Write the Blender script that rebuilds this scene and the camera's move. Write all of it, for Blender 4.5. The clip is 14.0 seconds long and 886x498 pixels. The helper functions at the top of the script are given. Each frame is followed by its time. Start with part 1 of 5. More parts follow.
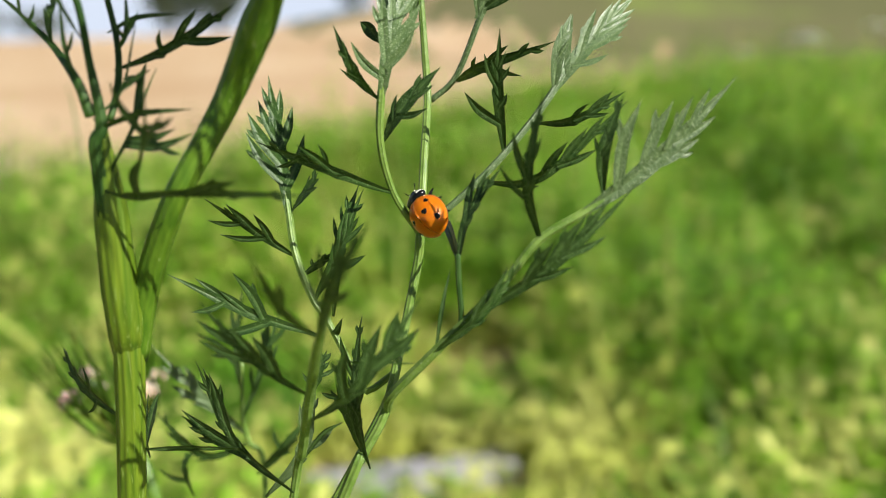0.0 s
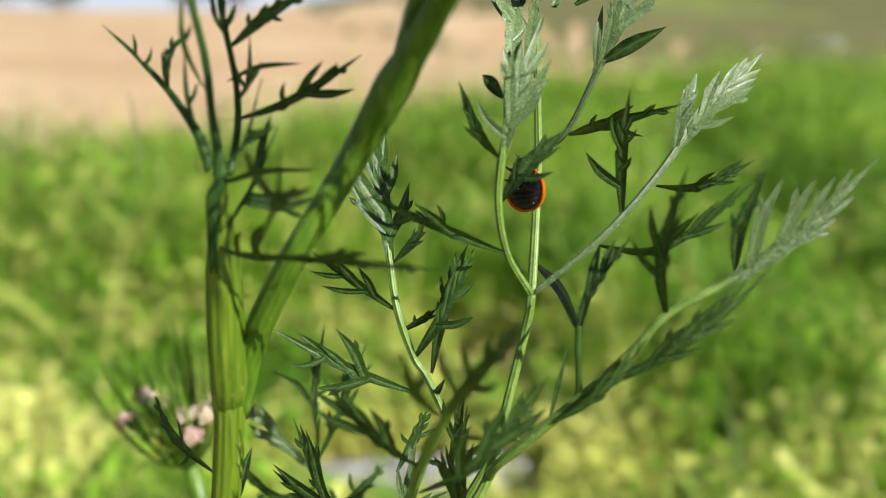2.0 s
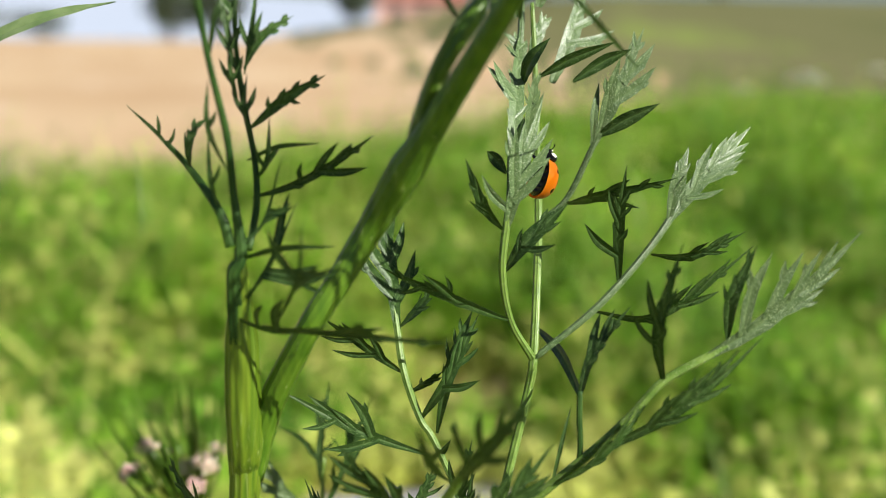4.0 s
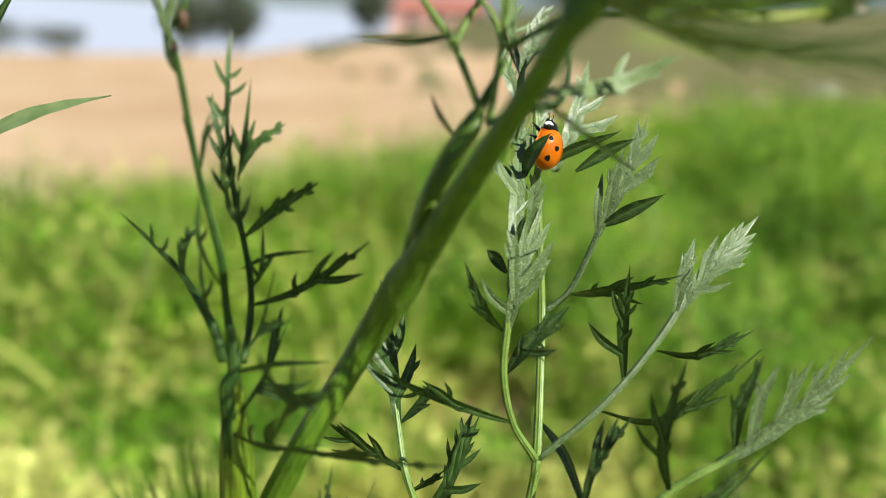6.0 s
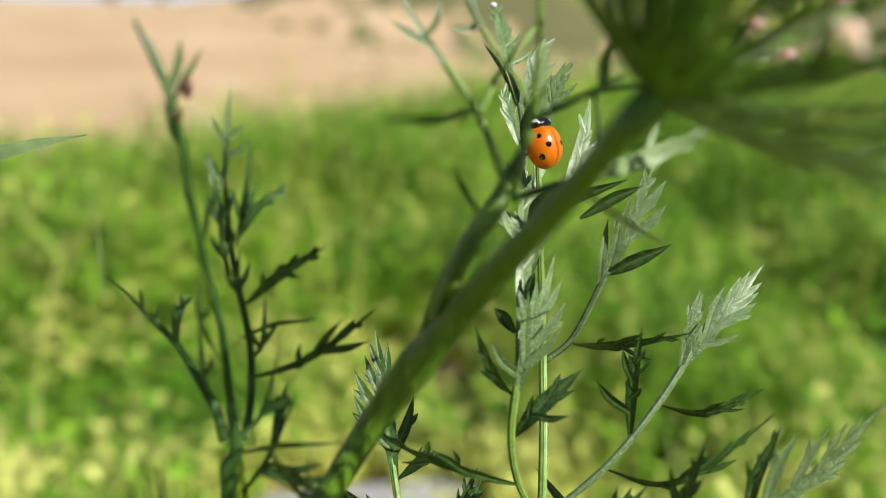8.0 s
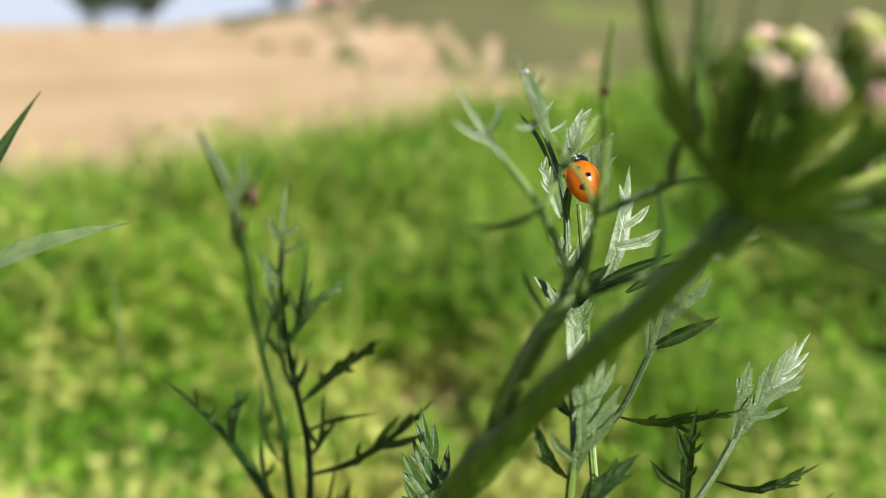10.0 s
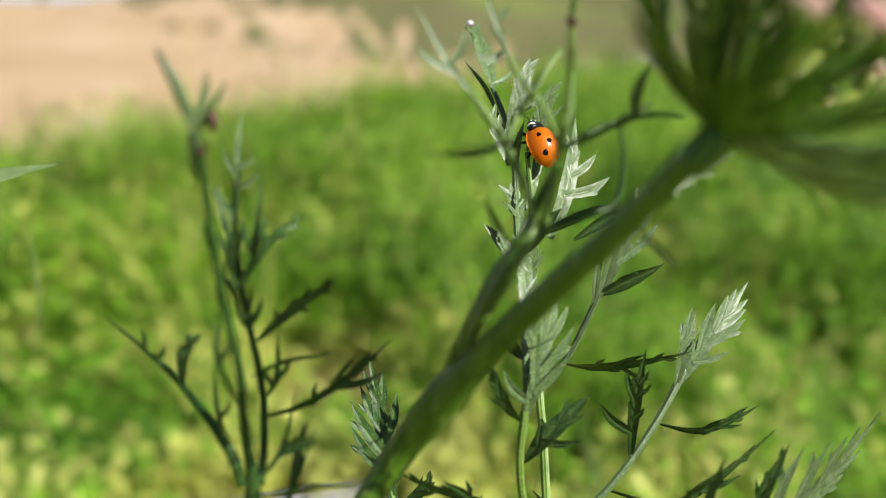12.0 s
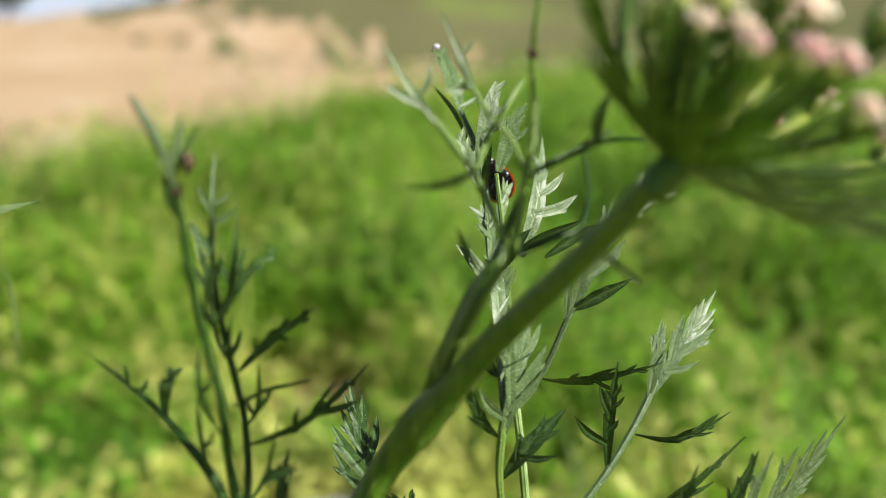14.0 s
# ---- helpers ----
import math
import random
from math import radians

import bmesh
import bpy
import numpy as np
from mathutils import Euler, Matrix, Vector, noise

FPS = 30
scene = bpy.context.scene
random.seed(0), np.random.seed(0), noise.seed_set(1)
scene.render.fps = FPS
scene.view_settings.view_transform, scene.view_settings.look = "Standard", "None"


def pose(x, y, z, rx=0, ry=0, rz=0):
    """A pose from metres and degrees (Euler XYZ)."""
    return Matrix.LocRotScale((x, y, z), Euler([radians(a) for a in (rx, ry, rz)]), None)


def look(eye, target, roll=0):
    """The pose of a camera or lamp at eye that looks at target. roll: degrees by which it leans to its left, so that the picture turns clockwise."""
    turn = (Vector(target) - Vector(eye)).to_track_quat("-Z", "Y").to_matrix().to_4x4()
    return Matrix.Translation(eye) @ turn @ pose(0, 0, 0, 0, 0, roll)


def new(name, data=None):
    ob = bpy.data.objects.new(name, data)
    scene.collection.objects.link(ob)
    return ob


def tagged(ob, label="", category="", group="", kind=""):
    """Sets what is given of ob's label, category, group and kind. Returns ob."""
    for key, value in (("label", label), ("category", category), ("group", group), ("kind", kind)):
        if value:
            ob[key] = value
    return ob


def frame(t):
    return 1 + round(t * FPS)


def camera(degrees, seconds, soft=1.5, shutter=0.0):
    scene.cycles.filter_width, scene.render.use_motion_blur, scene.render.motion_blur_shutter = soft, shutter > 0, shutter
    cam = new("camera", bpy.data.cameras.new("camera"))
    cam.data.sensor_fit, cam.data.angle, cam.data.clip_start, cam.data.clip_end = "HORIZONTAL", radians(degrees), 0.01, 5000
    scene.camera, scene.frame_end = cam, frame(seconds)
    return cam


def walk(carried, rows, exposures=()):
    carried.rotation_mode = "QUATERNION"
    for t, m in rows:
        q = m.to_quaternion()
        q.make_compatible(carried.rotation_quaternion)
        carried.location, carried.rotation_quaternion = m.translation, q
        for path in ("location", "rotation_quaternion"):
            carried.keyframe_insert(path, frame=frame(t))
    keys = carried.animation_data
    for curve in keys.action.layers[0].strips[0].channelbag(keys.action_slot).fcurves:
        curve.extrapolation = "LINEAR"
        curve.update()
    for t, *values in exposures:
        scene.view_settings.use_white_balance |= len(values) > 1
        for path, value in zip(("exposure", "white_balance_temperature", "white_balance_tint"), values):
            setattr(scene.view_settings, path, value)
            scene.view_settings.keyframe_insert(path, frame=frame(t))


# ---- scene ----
cam = camera(51.0, 14.0, soft=0.8)
cam.data.dof.use_dof = True
cam.data.dof.focus_distance = 0.138
cam.data.dof.aperture_fstop = 11.8
cam.data.dof.aperture_blades = 0
# the eye in metres, then yaw, pitch and roll in degrees
PATH = [
    (0, 0.00053, 0.00011, 0.45055, -0.034, -12.400, -0.043),
    (0.5, -0.00673, 0.00389, 0.45390, -0.236, -12.752, 1.481),
    (1, -0.00931, 0.00500, 0.45412, 0.085, -12.788, 2.022),
    (1.5, -0.01210, 0.01148, 0.45561, 0.272, -13.006, 2.462),
    (2, -0.01492, 0.00732, 0.45939, 0.266, -13.197, 2.504),
    (2.5, -0.00978, -0.00023, 0.46114, -0.804, -12.297, 2.562),
    (3, -0.01406, 0.00178, 0.46378, -0.867, -12.238, 2.888),
    (3.5, -0.01426, 0.00101, 0.46305, -0.811, -11.634, 3.064),
    (4, -0.01845, 0.00242, 0.46595, -0.687, -11.320, 2.686),
    (4.2, -0.02344, 0.00293, 0.46907, -0.504, -11.398, 2.813),
    (6.3, -0.01611, 0.01030, 0.48173, 0.433, -10.723, 2.095),
    (6.5, -0.01970, 0.01309, 0.48493, -0.389, -11.320, 2.194),
    (7, -0.02401, 0.01474, 0.48843, -1.841, -12.349, 2.342),
    (7.5, -0.02842, 0.01580, 0.48951, -3.541, -12.902, 3.141),
    (8, -0.02694, 0.01671, 0.49002, -3.984, -13.268, 3.246),
    (8.5, -0.02543, 0.02049, 0.49312, -4.055, -13.308, 2.788),
    (9, -0.02433, 0.01757, 0.49673, -4.010, -12.695, 2.546),
    (9.2, -0.02894, 0.02097, 0.49810, -3.669, -12.571, 1.813),
    (11.3, -0.03741, 0.01938, 0.49784, -6.591, -11.880, 2.966),
    (11.5, -0.03681, 0.01994, 0.49689, -7.082, -12.079, 2.820),
    (12, -0.04068, 0.02112, 0.49204, -10.337, -12.830, 3.477),
    (12.5, -0.03656, 0.01961, 0.49417, -10.431, -12.453, 1.796),
    (13, -0.03952, 0.01989, 0.49456, -10.734, -12.580, 1.580),
    (13.5, -0.03638, 0.01988, 0.49399, -11.129, -12.551, 1.698),
    (14, -0.04076, 0.01872, 0.49501, -11.771, -12.403, 1.800),
]
walk(cam, [(t, pose(x, y, z) @ pose(0, 0, 0, 90 + pitch, 0, yaw) @ pose(0, 0, 0, 0, 0, roll)) for t, x, y, z, yaw, pitch, roll in PATH])

# ---- light: clear sky, a sun halfway up behind the camera and to its right ----
SUN_TURN, SUN_HEIGHT = 50.0, 40.0
world = bpy.data.worlds.new("sky")
scene.world = world
world.use_nodes = True
sky = world.node_tree.nodes.new("ShaderNodeTexSky")
sky.sky_type, sky.sun_disc = "NISHITA", False
sky.sun_elevation, sky.sun_rotation = radians(SUN_HEIGHT), radians(180 - SUN_TURN)
world.node_tree.nodes["Background"].inputs["Strength"].default_value = 0.04
world.node_tree.links.new(sky.outputs["Color"], world.node_tree.nodes["Background"].inputs["Color"])
sun_data = bpy.data.lights.new("sun", "SUN")
sun_data.energy, sun_data.angle, sun_data.color = 5.0, radians(0.5), (1.0, 0.96, 0.89)
sun = new("sun", sun_data)
sun.matrix_basis = look(
    (10 * math.sin(radians(SUN_TURN)) * math.cos(radians(SUN_HEIGHT)), -10 * math.cos(radians(SUN_TURN)) * math.cos(radians(SUN_HEIGHT)), 10 * math.sin(radians(SUN_HEIGHT))),
    (0, 0, 0))
scene.view_settings.exposure = 0.74

# ---- materials ----


def material(name, dark, light, rough=0.5, scale=400.0, bump=0.1, through_light=0.0, fleck=None, fleck_scale=4000.0, fleck_at=0.62, gloss=0.5, island=0.0, objects=0.0, coat=0.0, stretch=(1, 1, 1), wave=0.0, vein=None):
    """Two tones in broad noise, fine flecks and relief; through_light: the share of light that passes a thin leaf."""
    m = bpy.data.materials.new(name)
    m.use_nodes = True
    n, l = m.node_tree.nodes, m.node_tree.links
    b, out = n["Principled BSDF"], n["Material Output"]
    co = n.new("ShaderNodeTexCoord")
    mp = n.new("ShaderNodeMapping")
    mp.inputs["Scale"].default_value = stretch
    l.new(co.outputs["Object"], mp.inputs["Vector"])
    broad = n.new("ShaderNodeTexNoise")
    broad.inputs["Scale"].default_value, broad.inputs["Detail"].default_value = scale, 4
    l.new(mp.outputs["Vector"], broad.inputs["Vector"])
    fine = n.new("ShaderNodeTexNoise")
    fine.inputs["Scale"].default_value, fine.inputs["Detail"].default_value = fleck_scale, 3
    l.new(mp.outputs["Vector"], fine.inputs["Vector"])
    ramp = n.new("ShaderNodeValToRGB")
    ramp.color_ramp.elements[0].position, ramp.color_ramp.elements[1].position = 0.32, 0.68
    ramp.color_ramp.elements[0].color, ramp.color_ramp.elements[1].color = (*dark, 1), (*light, 1)
    l.new(broad.outputs["Fac"], ramp.inputs["Fac"])
    colour = ramp.outputs["Color"]
    if island or objects:
        vary = n.new("ShaderNodeNewGeometry") if island else n.new("ShaderNodeObjectInfo")
        amount = n.new("ShaderNodeMapRange")
        amount.inputs["To Min"].default_value, amount.inputs["To Max"].default_value = 1 - (island or objects), 1 + (island or objects)
        l.new(vary.outputs["Random Per Island" if island else "Random"], amount.inputs["Value"])
        hsv = n.new("ShaderNodeHueSaturation")
        l.new(amount.outputs["Result"], hsv.inputs["Value"])
        l.new(colour, hsv.inputs["Color"])
        colour = hsv.outputs["Color"]
    if fleck:
        step = n.new("ShaderNodeMapRange")
        step.inputs["From Min"].default_value, step.inputs["From Max"].default_value = fleck_at, fleck_at + 0.1
        l.new(fine.outputs["Fac"], step.inputs["Value"])
        mix = n.new("ShaderNodeMix")
        mix.data_type = "RGBA"
        l.new(step.outputs["Result"], mix.inputs["Factor"])
        l.new(colour, mix.inputs[6])
        mix.inputs[7].default_value = (*fleck, 1)
        colour = mix.outputs[2]
    if vein:
        mark = n.new("ShaderNodeAttribute")
        mark.attribute_name = "vein"
        share = n.new("ShaderNodeMath")
        share.operation = "MULTIPLY"
        share.inputs[1].default_value = 0.6
        l.new(mark.outputs["Fac"], share.inputs[0])
        mix = n.new("ShaderNodeMix")
        mix.data_type = "RGBA"
        l.new(share.outputs["Value"], mix.inputs["Factor"])
        l.new(colour, mix.inputs[6])
        mix.inputs[7].default_value = (*vein, 1)
        colour = mix.outputs[2]
    l.new(colour, b.inputs["Base Color"])
    b.inputs["Roughness"].default_value = rough
    b.inputs["Specular IOR Level"].default_value = gloss
    b.inputs["Coat Weight"].default_value, b.inputs["Coat Roughness"].default_value = coat, 0.09
    if bump:
        relief = n.new("ShaderNodeBump")
        relief.inputs["Strength"].default_value, relief.inputs["Distance"].default_value = bump, wave or 0.3 / fleck_scale
        both = n.new("ShaderNodeMath")
        both.operation = "MULTIPLY_ADD"
        both.inputs[1].default_value = 0.3 if wave else 1.0
        l.new(fine.outputs["Fac"], both.inputs[0])
        l.new(broad.outputs["Fac"], both.inputs[2])
        l.new(both.outputs["Value"], relief.inputs["Height"])
        l.new(relief.outputs["Normal"], b.inputs["Normal"])
    if through_light:
        glow = n.new("ShaderNodeBsdfTranslucent")
        l.new(colour, glow.inputs["Color"])
        blend = n.new("ShaderNodeMixShader")
        blend.inputs["Fac"].default_value = through_light
        l.new(b.outputs["BSDF"], blend.inputs[1])
        l.new(glow.outputs["BSDF"], blend.inputs[2])
        l.new(blend.outputs["Shader"], out.inputs["Surface"])
    return m


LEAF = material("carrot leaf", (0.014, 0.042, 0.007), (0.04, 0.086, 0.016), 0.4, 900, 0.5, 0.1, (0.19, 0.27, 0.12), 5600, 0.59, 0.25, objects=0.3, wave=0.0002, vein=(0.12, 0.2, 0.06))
# Paler underside tone; the sunlit silver of these leaflets is put into its colour.
PALE_LIT_LEAF = material("pale sunlit leaf face", (0.052, 0.098, 0.028), (0.098, 0.156, 0.055), 0.4, 900, 0.5, 0.08, (0.34, 0.41, 0.25), 5600, 0.56, 0.42, objects=0.22, wave=0.0002, vein=(0.15, 0.22, 0.085))
RIB = material("leaf rib", (0.09, 0.175, 0.02), (0.18, 0.28, 0.05), 0.42, 500, 0.4, 0.12, (0.34, 0.43, 0.2), 5600, 0.57, 0.4, wave=0.0001)
STEM = material("carrot stem", (0.045, 0.115, 0.005), (0.11, 0.205, 0.014), 0.42, 700, 0.4, 0.06, (0.28, 0.36, 0.12), 1500, 0.64, stretch=(1, 1, 0.15))
STEM_LOW = material("lower stem", (0.055, 0.12, 0.006), (0.15, 0.22, 0.014), 0.4, 1300, 0.5, 0.08, (0.2, 0.28, 0.06), 3200, 0.6, stretch=(1, 1, 0.012), wave=0.0002)
SHOOT = material("young shoot", (0.018, 0.055, 0.009), (0.05, 0.105, 0.02), 0.5, 260, 0.2, 0.08, gloss=0.25)
BRACT = material("umbel bract", (0.045, 0.12, 0.008), (0.17, 0.29, 0.034), 0.4, 300, 0.2, 0.4, objects=0.45)
RAY = material("umbel ray", (0.22, 0.3, 0.03), (0.4, 0.46, 0.1), 0.45, 300, 0.2, 0.4, objects=0.25)
PALE_BRACT = material("pale bract", (0.13, 0.21, 0.07), (0.23, 0.31, 0.13), 0.5, 300, 0.2, 0.25)
FLORET = material("closed floret", (0.84, 0.58, 0.5), (0.9, 0.84, 0.64), 0.6, 500, 0.2, 0.25, island=0.25)
FLORET_GREEN = material("green floret bud", (0.5, 0.58, 0.14), (0.72, 0.74, 0.3), 0.6, 500, 0.2, 0.25, island=0.25)
PINK = material("pink floret bud", (0.68, 0.38, 0.37), (0.88, 0.68, 0.6), 0.6, 500, 0.2, 0.25, island=0.25)
WITHERED = material("withered tip", (0.05, 0.025, 0.015), (0.12, 0.06, 0.03), 0.7, 500, 0.2)
MEADOW = material("meadow leaves", (0.115, 0.275, 0.018), (0.27, 0.46, 0.035), 0.55, 4.5, 0.0, 0.48, (0.36, 0.42, 0.08), 9.0, 0.6, island=0.55)
HERB = material("dark meadow herbs", (0.07, 0.17, 0.018), (0.18, 0.32, 0.035), 0.5, 5.0, 0.0, 0.38, (0.2, 0.3, 0.06), 9.0, 0.6, island=0.6)
DRY = material("dry stalks", (0.48, 0.54, 0.09), (0.68, 0.69, 0.22), 0.6, 3, 0.0, 0.45, island=0.35)
SOIL = material("meadow soil", (0.26, 0.2, 0.115), (0.45, 0.33, 0.21), 0.9, 6, 0.4, 0, (0.2, 0.26, 0.07), 25, 0.6, 0.2)
SAND = material("bare sandy field", (0.4, 0.268, 0.152), (0.51, 0.378, 0.236), 0.9, 0.35, 0.3, 0, (0.55, 0.42, 0.3), 1.3, 0.58, 0.1, stretch=(1, 0.4, 1))
HILL = material("far grass slope", (0.095, 0.105, 0.038), (0.155, 0.145, 0.068), 0.85, 0.06, 0.0, 0, (0.16, 0.2, 0.05), 0.15, 0.58, 0.1, stretch=(1, 0.5, 1))
BARK = material("bark", (0.05, 0.035, 0.025), (0.1, 0.07, 0.05), 0.9, 3, 0.3)
TREE = material("far tree leaves", (0.03, 0.05, 0.02), (0.07, 0.1, 0.045), 0.6, 0.7, 0.0, 0.15, island=0.4)
PETAL = material("white petals", (0.75, 0.75, 0.7), (0.85, 0.85, 0.8), 0.6, 100, 0.0, 0.2, island=0.1)
STONE = material("grey stone", (0.22, 0.215, 0.23), (0.3, 0.29, 0.31), 0.8, 20, 0.4, 0, (0.22, 0.21, 0.22), 90, 0.62)
WALL = material("far house wall", (0.55, 0.3, 0.26), (0.65, 0.4, 0.34), 0.8, 0.6, 0.0)
ROOF = material("far house roof", (0.35, 0.12, 0.09), (0.45, 0.18, 0.13), 0.8, 0.8, 0.0)
PANE = material("dark window pane", (0.03, 0.035, 0.045), (0.05, 0.055, 0.065), 0.1, 1, 0.0)
SHELL = material("ladybird wing case", (0.8, 0.21, 0.003), (0.87, 0.28, 0.006), 0.3, 200, 0.02, 0, gloss=0.4, coat=0.6, fleck_scale=2500)
BLACK = material("ladybird black", (0.004, 0.004, 0.0045), (0.008, 0.0075, 0.0075), 0.2, 1500, 0.5, 0, gloss=0.4, fleck_scale=5000, wave=0.0002)
BELLY = material("ladybird belly", (0.003, 0.003, 0.003), (0.008, 0.0075, 0.007), 0.24, 900, 0.9, 0, gloss=0.4, fleck_scale=2600, wave=0.0002)
IVORY = material("ivory mark", (0.72, 0.68, 0.55), (0.8, 0.77, 0.66), 0.35, 500, 0.05, 0, coat=0.3)
SHARD = material("pale husk", (0.4, 0.37, 0.42), (0.56, 0.53, 0.58), 0.4, 500, 0.1)

HAZE = bpy.data.materials.new("bright haze")
HAZE.use_nodes = True
HAZE.node_tree.nodes["Principled BSDF"].inputs["Base Color"].default_value = (0, 0, 0, 1)
HAZE.node_tree.nodes["Principled BSDF"].inputs["Emission Color"].default_value = (0.74, 0.83, 1.0, 1)
HAZE.node_tree.nodes["Principled BSDF"].inputs["Emission Strength"].default_value = 0.55

# ---- building helpers ----
MM = 0.001
LEVEL = 0.45  # the height of the plan's zero, near the first eye
FACE = Vector((0.0, -1.0, 0.22)).normalized()


def place(p):
    """A place of the plan, in millimetres from the first eye, in metres of the world."""
    return Vector((p[0] * MM, p[1] * MM, p[2] * MM + LEVEL))


def part(name, bm, mat, parent=None, label="", smooth=True):
    """Links a bmesh, made in world metres, as one mesh object under a thing or a part."""
    if parent is not None:
        spot = parent.matrix_world.translation if parent.parent is None else parent.parent.matrix_basis.translation + parent.matrix_basis.translation
        bmesh.ops.translate(bm, verts=bm.verts, vec=-spot)
    for f in bm.faces:
        f.smooth = smooth
    data = bpy.data.meshes.new(name)
    bm.to_mesh(data)
    bm.free()
    mats = mat if isinstance(mat, (list, tuple)) else [mat]
    for one in mats:
        data.materials.append(one)
    ob = new(name, data)
    if parent is not None:
        ob.parent = parent
    return tagged(ob, label)


def thing(name, at, label, category, group="", kind=""):
    ob = new(name)
    ob.empty_display_size = 0.01
    ob.location = at
    ob.matrix_world = Matrix.Translation(at)
    return tagged(ob, label, category, group, kind)


def spline(points, count):
    """Points on a smooth line through the given ones."""
    pts = [Vector(p) for p in points]
    if len(pts) == 2:
        return [pts[0].lerp(pts[1], i / count) for i in range(count + 1)]
    pts = [2 * pts[0] - pts[1]] + pts + [2 * pts[-1] - pts[-2]]
    out, spans = [], len(pts) - 3
    for i in range(count + 1):
        u = min(i / count * spans, spans - 1e-6)
        k, f = int(u), u - int(u)
        a, b, c, d = pts[k:k + 4]
        out.append(0.5 * ((2 * b) + (c - a) * f + (2 * a - 5 * b + 4 * c - d) * f * f + (3 * b - a - 3 * c + d) * f ** 3))
    return out


def tube(bm, points, radii, sides=8, count=14, ridges=0.0, flat=1.0):
    """A tapered, closed tube along a smooth line; radii in metres, spread evenly along it; ridges: the depth of its ribs."""
    line = spline(points, count)
    rings, side = [], None
    for i, p in enumerate(line):
        along = (line[min(i + 1, count)] - line[max(i - 1, 0)]).normalized()
        side = (FACE.cross(along) if side is None else side - along * side.dot(along))
        if side.length < 1e-9:
            side = along.orthogonal()
        side.normalize()
        up = along.cross(side)
        u = i / count * (len(radii) - 1)
        k = min(int(u), len(radii) - 2)
        r = radii[k] + (radii[k + 1] - radii[k]) * (u - k)
        ring = []
        for j in range(sides):
            a = 2 * math.pi * j / sides
            q = r * (1 + ridges * math.cos(a * (sides // 4)))
            ring.append(bm.verts.new(p + side * math.cos(a) * q + up * math.sin(a) * q * flat))
        rings.append(ring)
    for a, b in zip(rings, rings[1:]):
        for j in range(sides):
            bm.faces.new((a[j], a[(j + 1) % sides], b[(j + 1) % sides], b[j]))
    bm.faces.new(rings[0][::-1])
    bm.faces.new(rings[-1])
    return line


def blade(bm, line, face, width, neck=0.25, belly=0.5, fold=0.25, thick=0.00022):
    """A pointed leaf blade along a line of points: folded along its rib, widest at belly, as wide as neck * width at its foot."""
    n, rows = len(line) - 1, []
    for i, p in enumerate(line):
        s = i / n
        along = (line[min(i + 1, n)] - line[max(i - 1, 0)]).normalized()
        up = (face - along * face.dot(along)).normalized()
        side = along.cross(up)
        w = neck + (1 - neck) * math.sin(min(s / belly, 1) * math.pi / 2) if s < belly else math.cos((s - belly) / (1 - belly) * math.pi / 2) ** 0.8
        w = max(w, 0.03) * width / 2
        rows.append((p - side * w + up * w * fold, p, p + side * w + up * w * fold, up * (thick + w * 0.05)))
    for lower in (0, 1):
        grid = [[bm.verts.new(q - row[3] * lower * (1 if k == 1 else 0.35)) for k, q in enumerate(row[:3])] for row in rows]
        for a, b in zip(grid, grid[1:]):
            for j in (0, 1):
                f = (a[j], a[j + 1], b[j + 1], b[j])
                bm.faces.new(f[::-1] if lower else f)


def frond(bm, vein, line, face, width, neck, belly, twist=0.0, ripple=0.05, phase=0.0):
    """One lanceolate blade along a line of points: two skins, grooved along its vein, widest at belly, with a drawn-out tip."""
    n = len(line) - 1
    columns = (-1.0, -0.6, -0.14, 0.0, 0.14, 0.6, 1.0)
    upper, lower = [], []
    for i, p in enumerate(line):
        s = i / n
        along = (line[min(i + 1, n)] - line[max(i - 1, 0)]).normalized()
        up = Matrix.Rotation(radians(twist * (s - 0.5)), 3, along) @ (face - along * face.dot(along)).normalized()
        left = up.cross(along)
        w = neck + (1 - neck) * math.sin(s / belly * math.pi / 2) if s < belly else (1 - ((s - belly) / (1 - belly)) ** 1.7) ** 1.05
        half = max(w, 0.03) * width / 2
        groove = min(0.00008, 0.14 * half)
        wave = ripple * math.sin(s * n * 1.1 + phase)
        rows = ([], [])
        for c in columns:
            q = p + left * half * c + up * (0.14 * half * abs(c) + groove * (c != 0) + wave * half * c * abs(c))
            for k in (0, 1):
                v = bm.verts.new(q - up * k * (0.00015 + 0.06 * half) * (1 - abs(c)))
                v[vein] = 1.0 if c == 0 else 0.45 if abs(c) < 0.2 else 0.0
                rows[k].append(v)
        upper.append(rows[0])
        lower.append(rows[1])
    for skin, flip in ((upper, -1), (lower, 1)):
        for a, b in zip(skin, skin[1:]):
            for j in range(len(columns) - 1):
                bm.faces.new((a[j], b[j], b[j + 1], a[j + 1])[::flip])


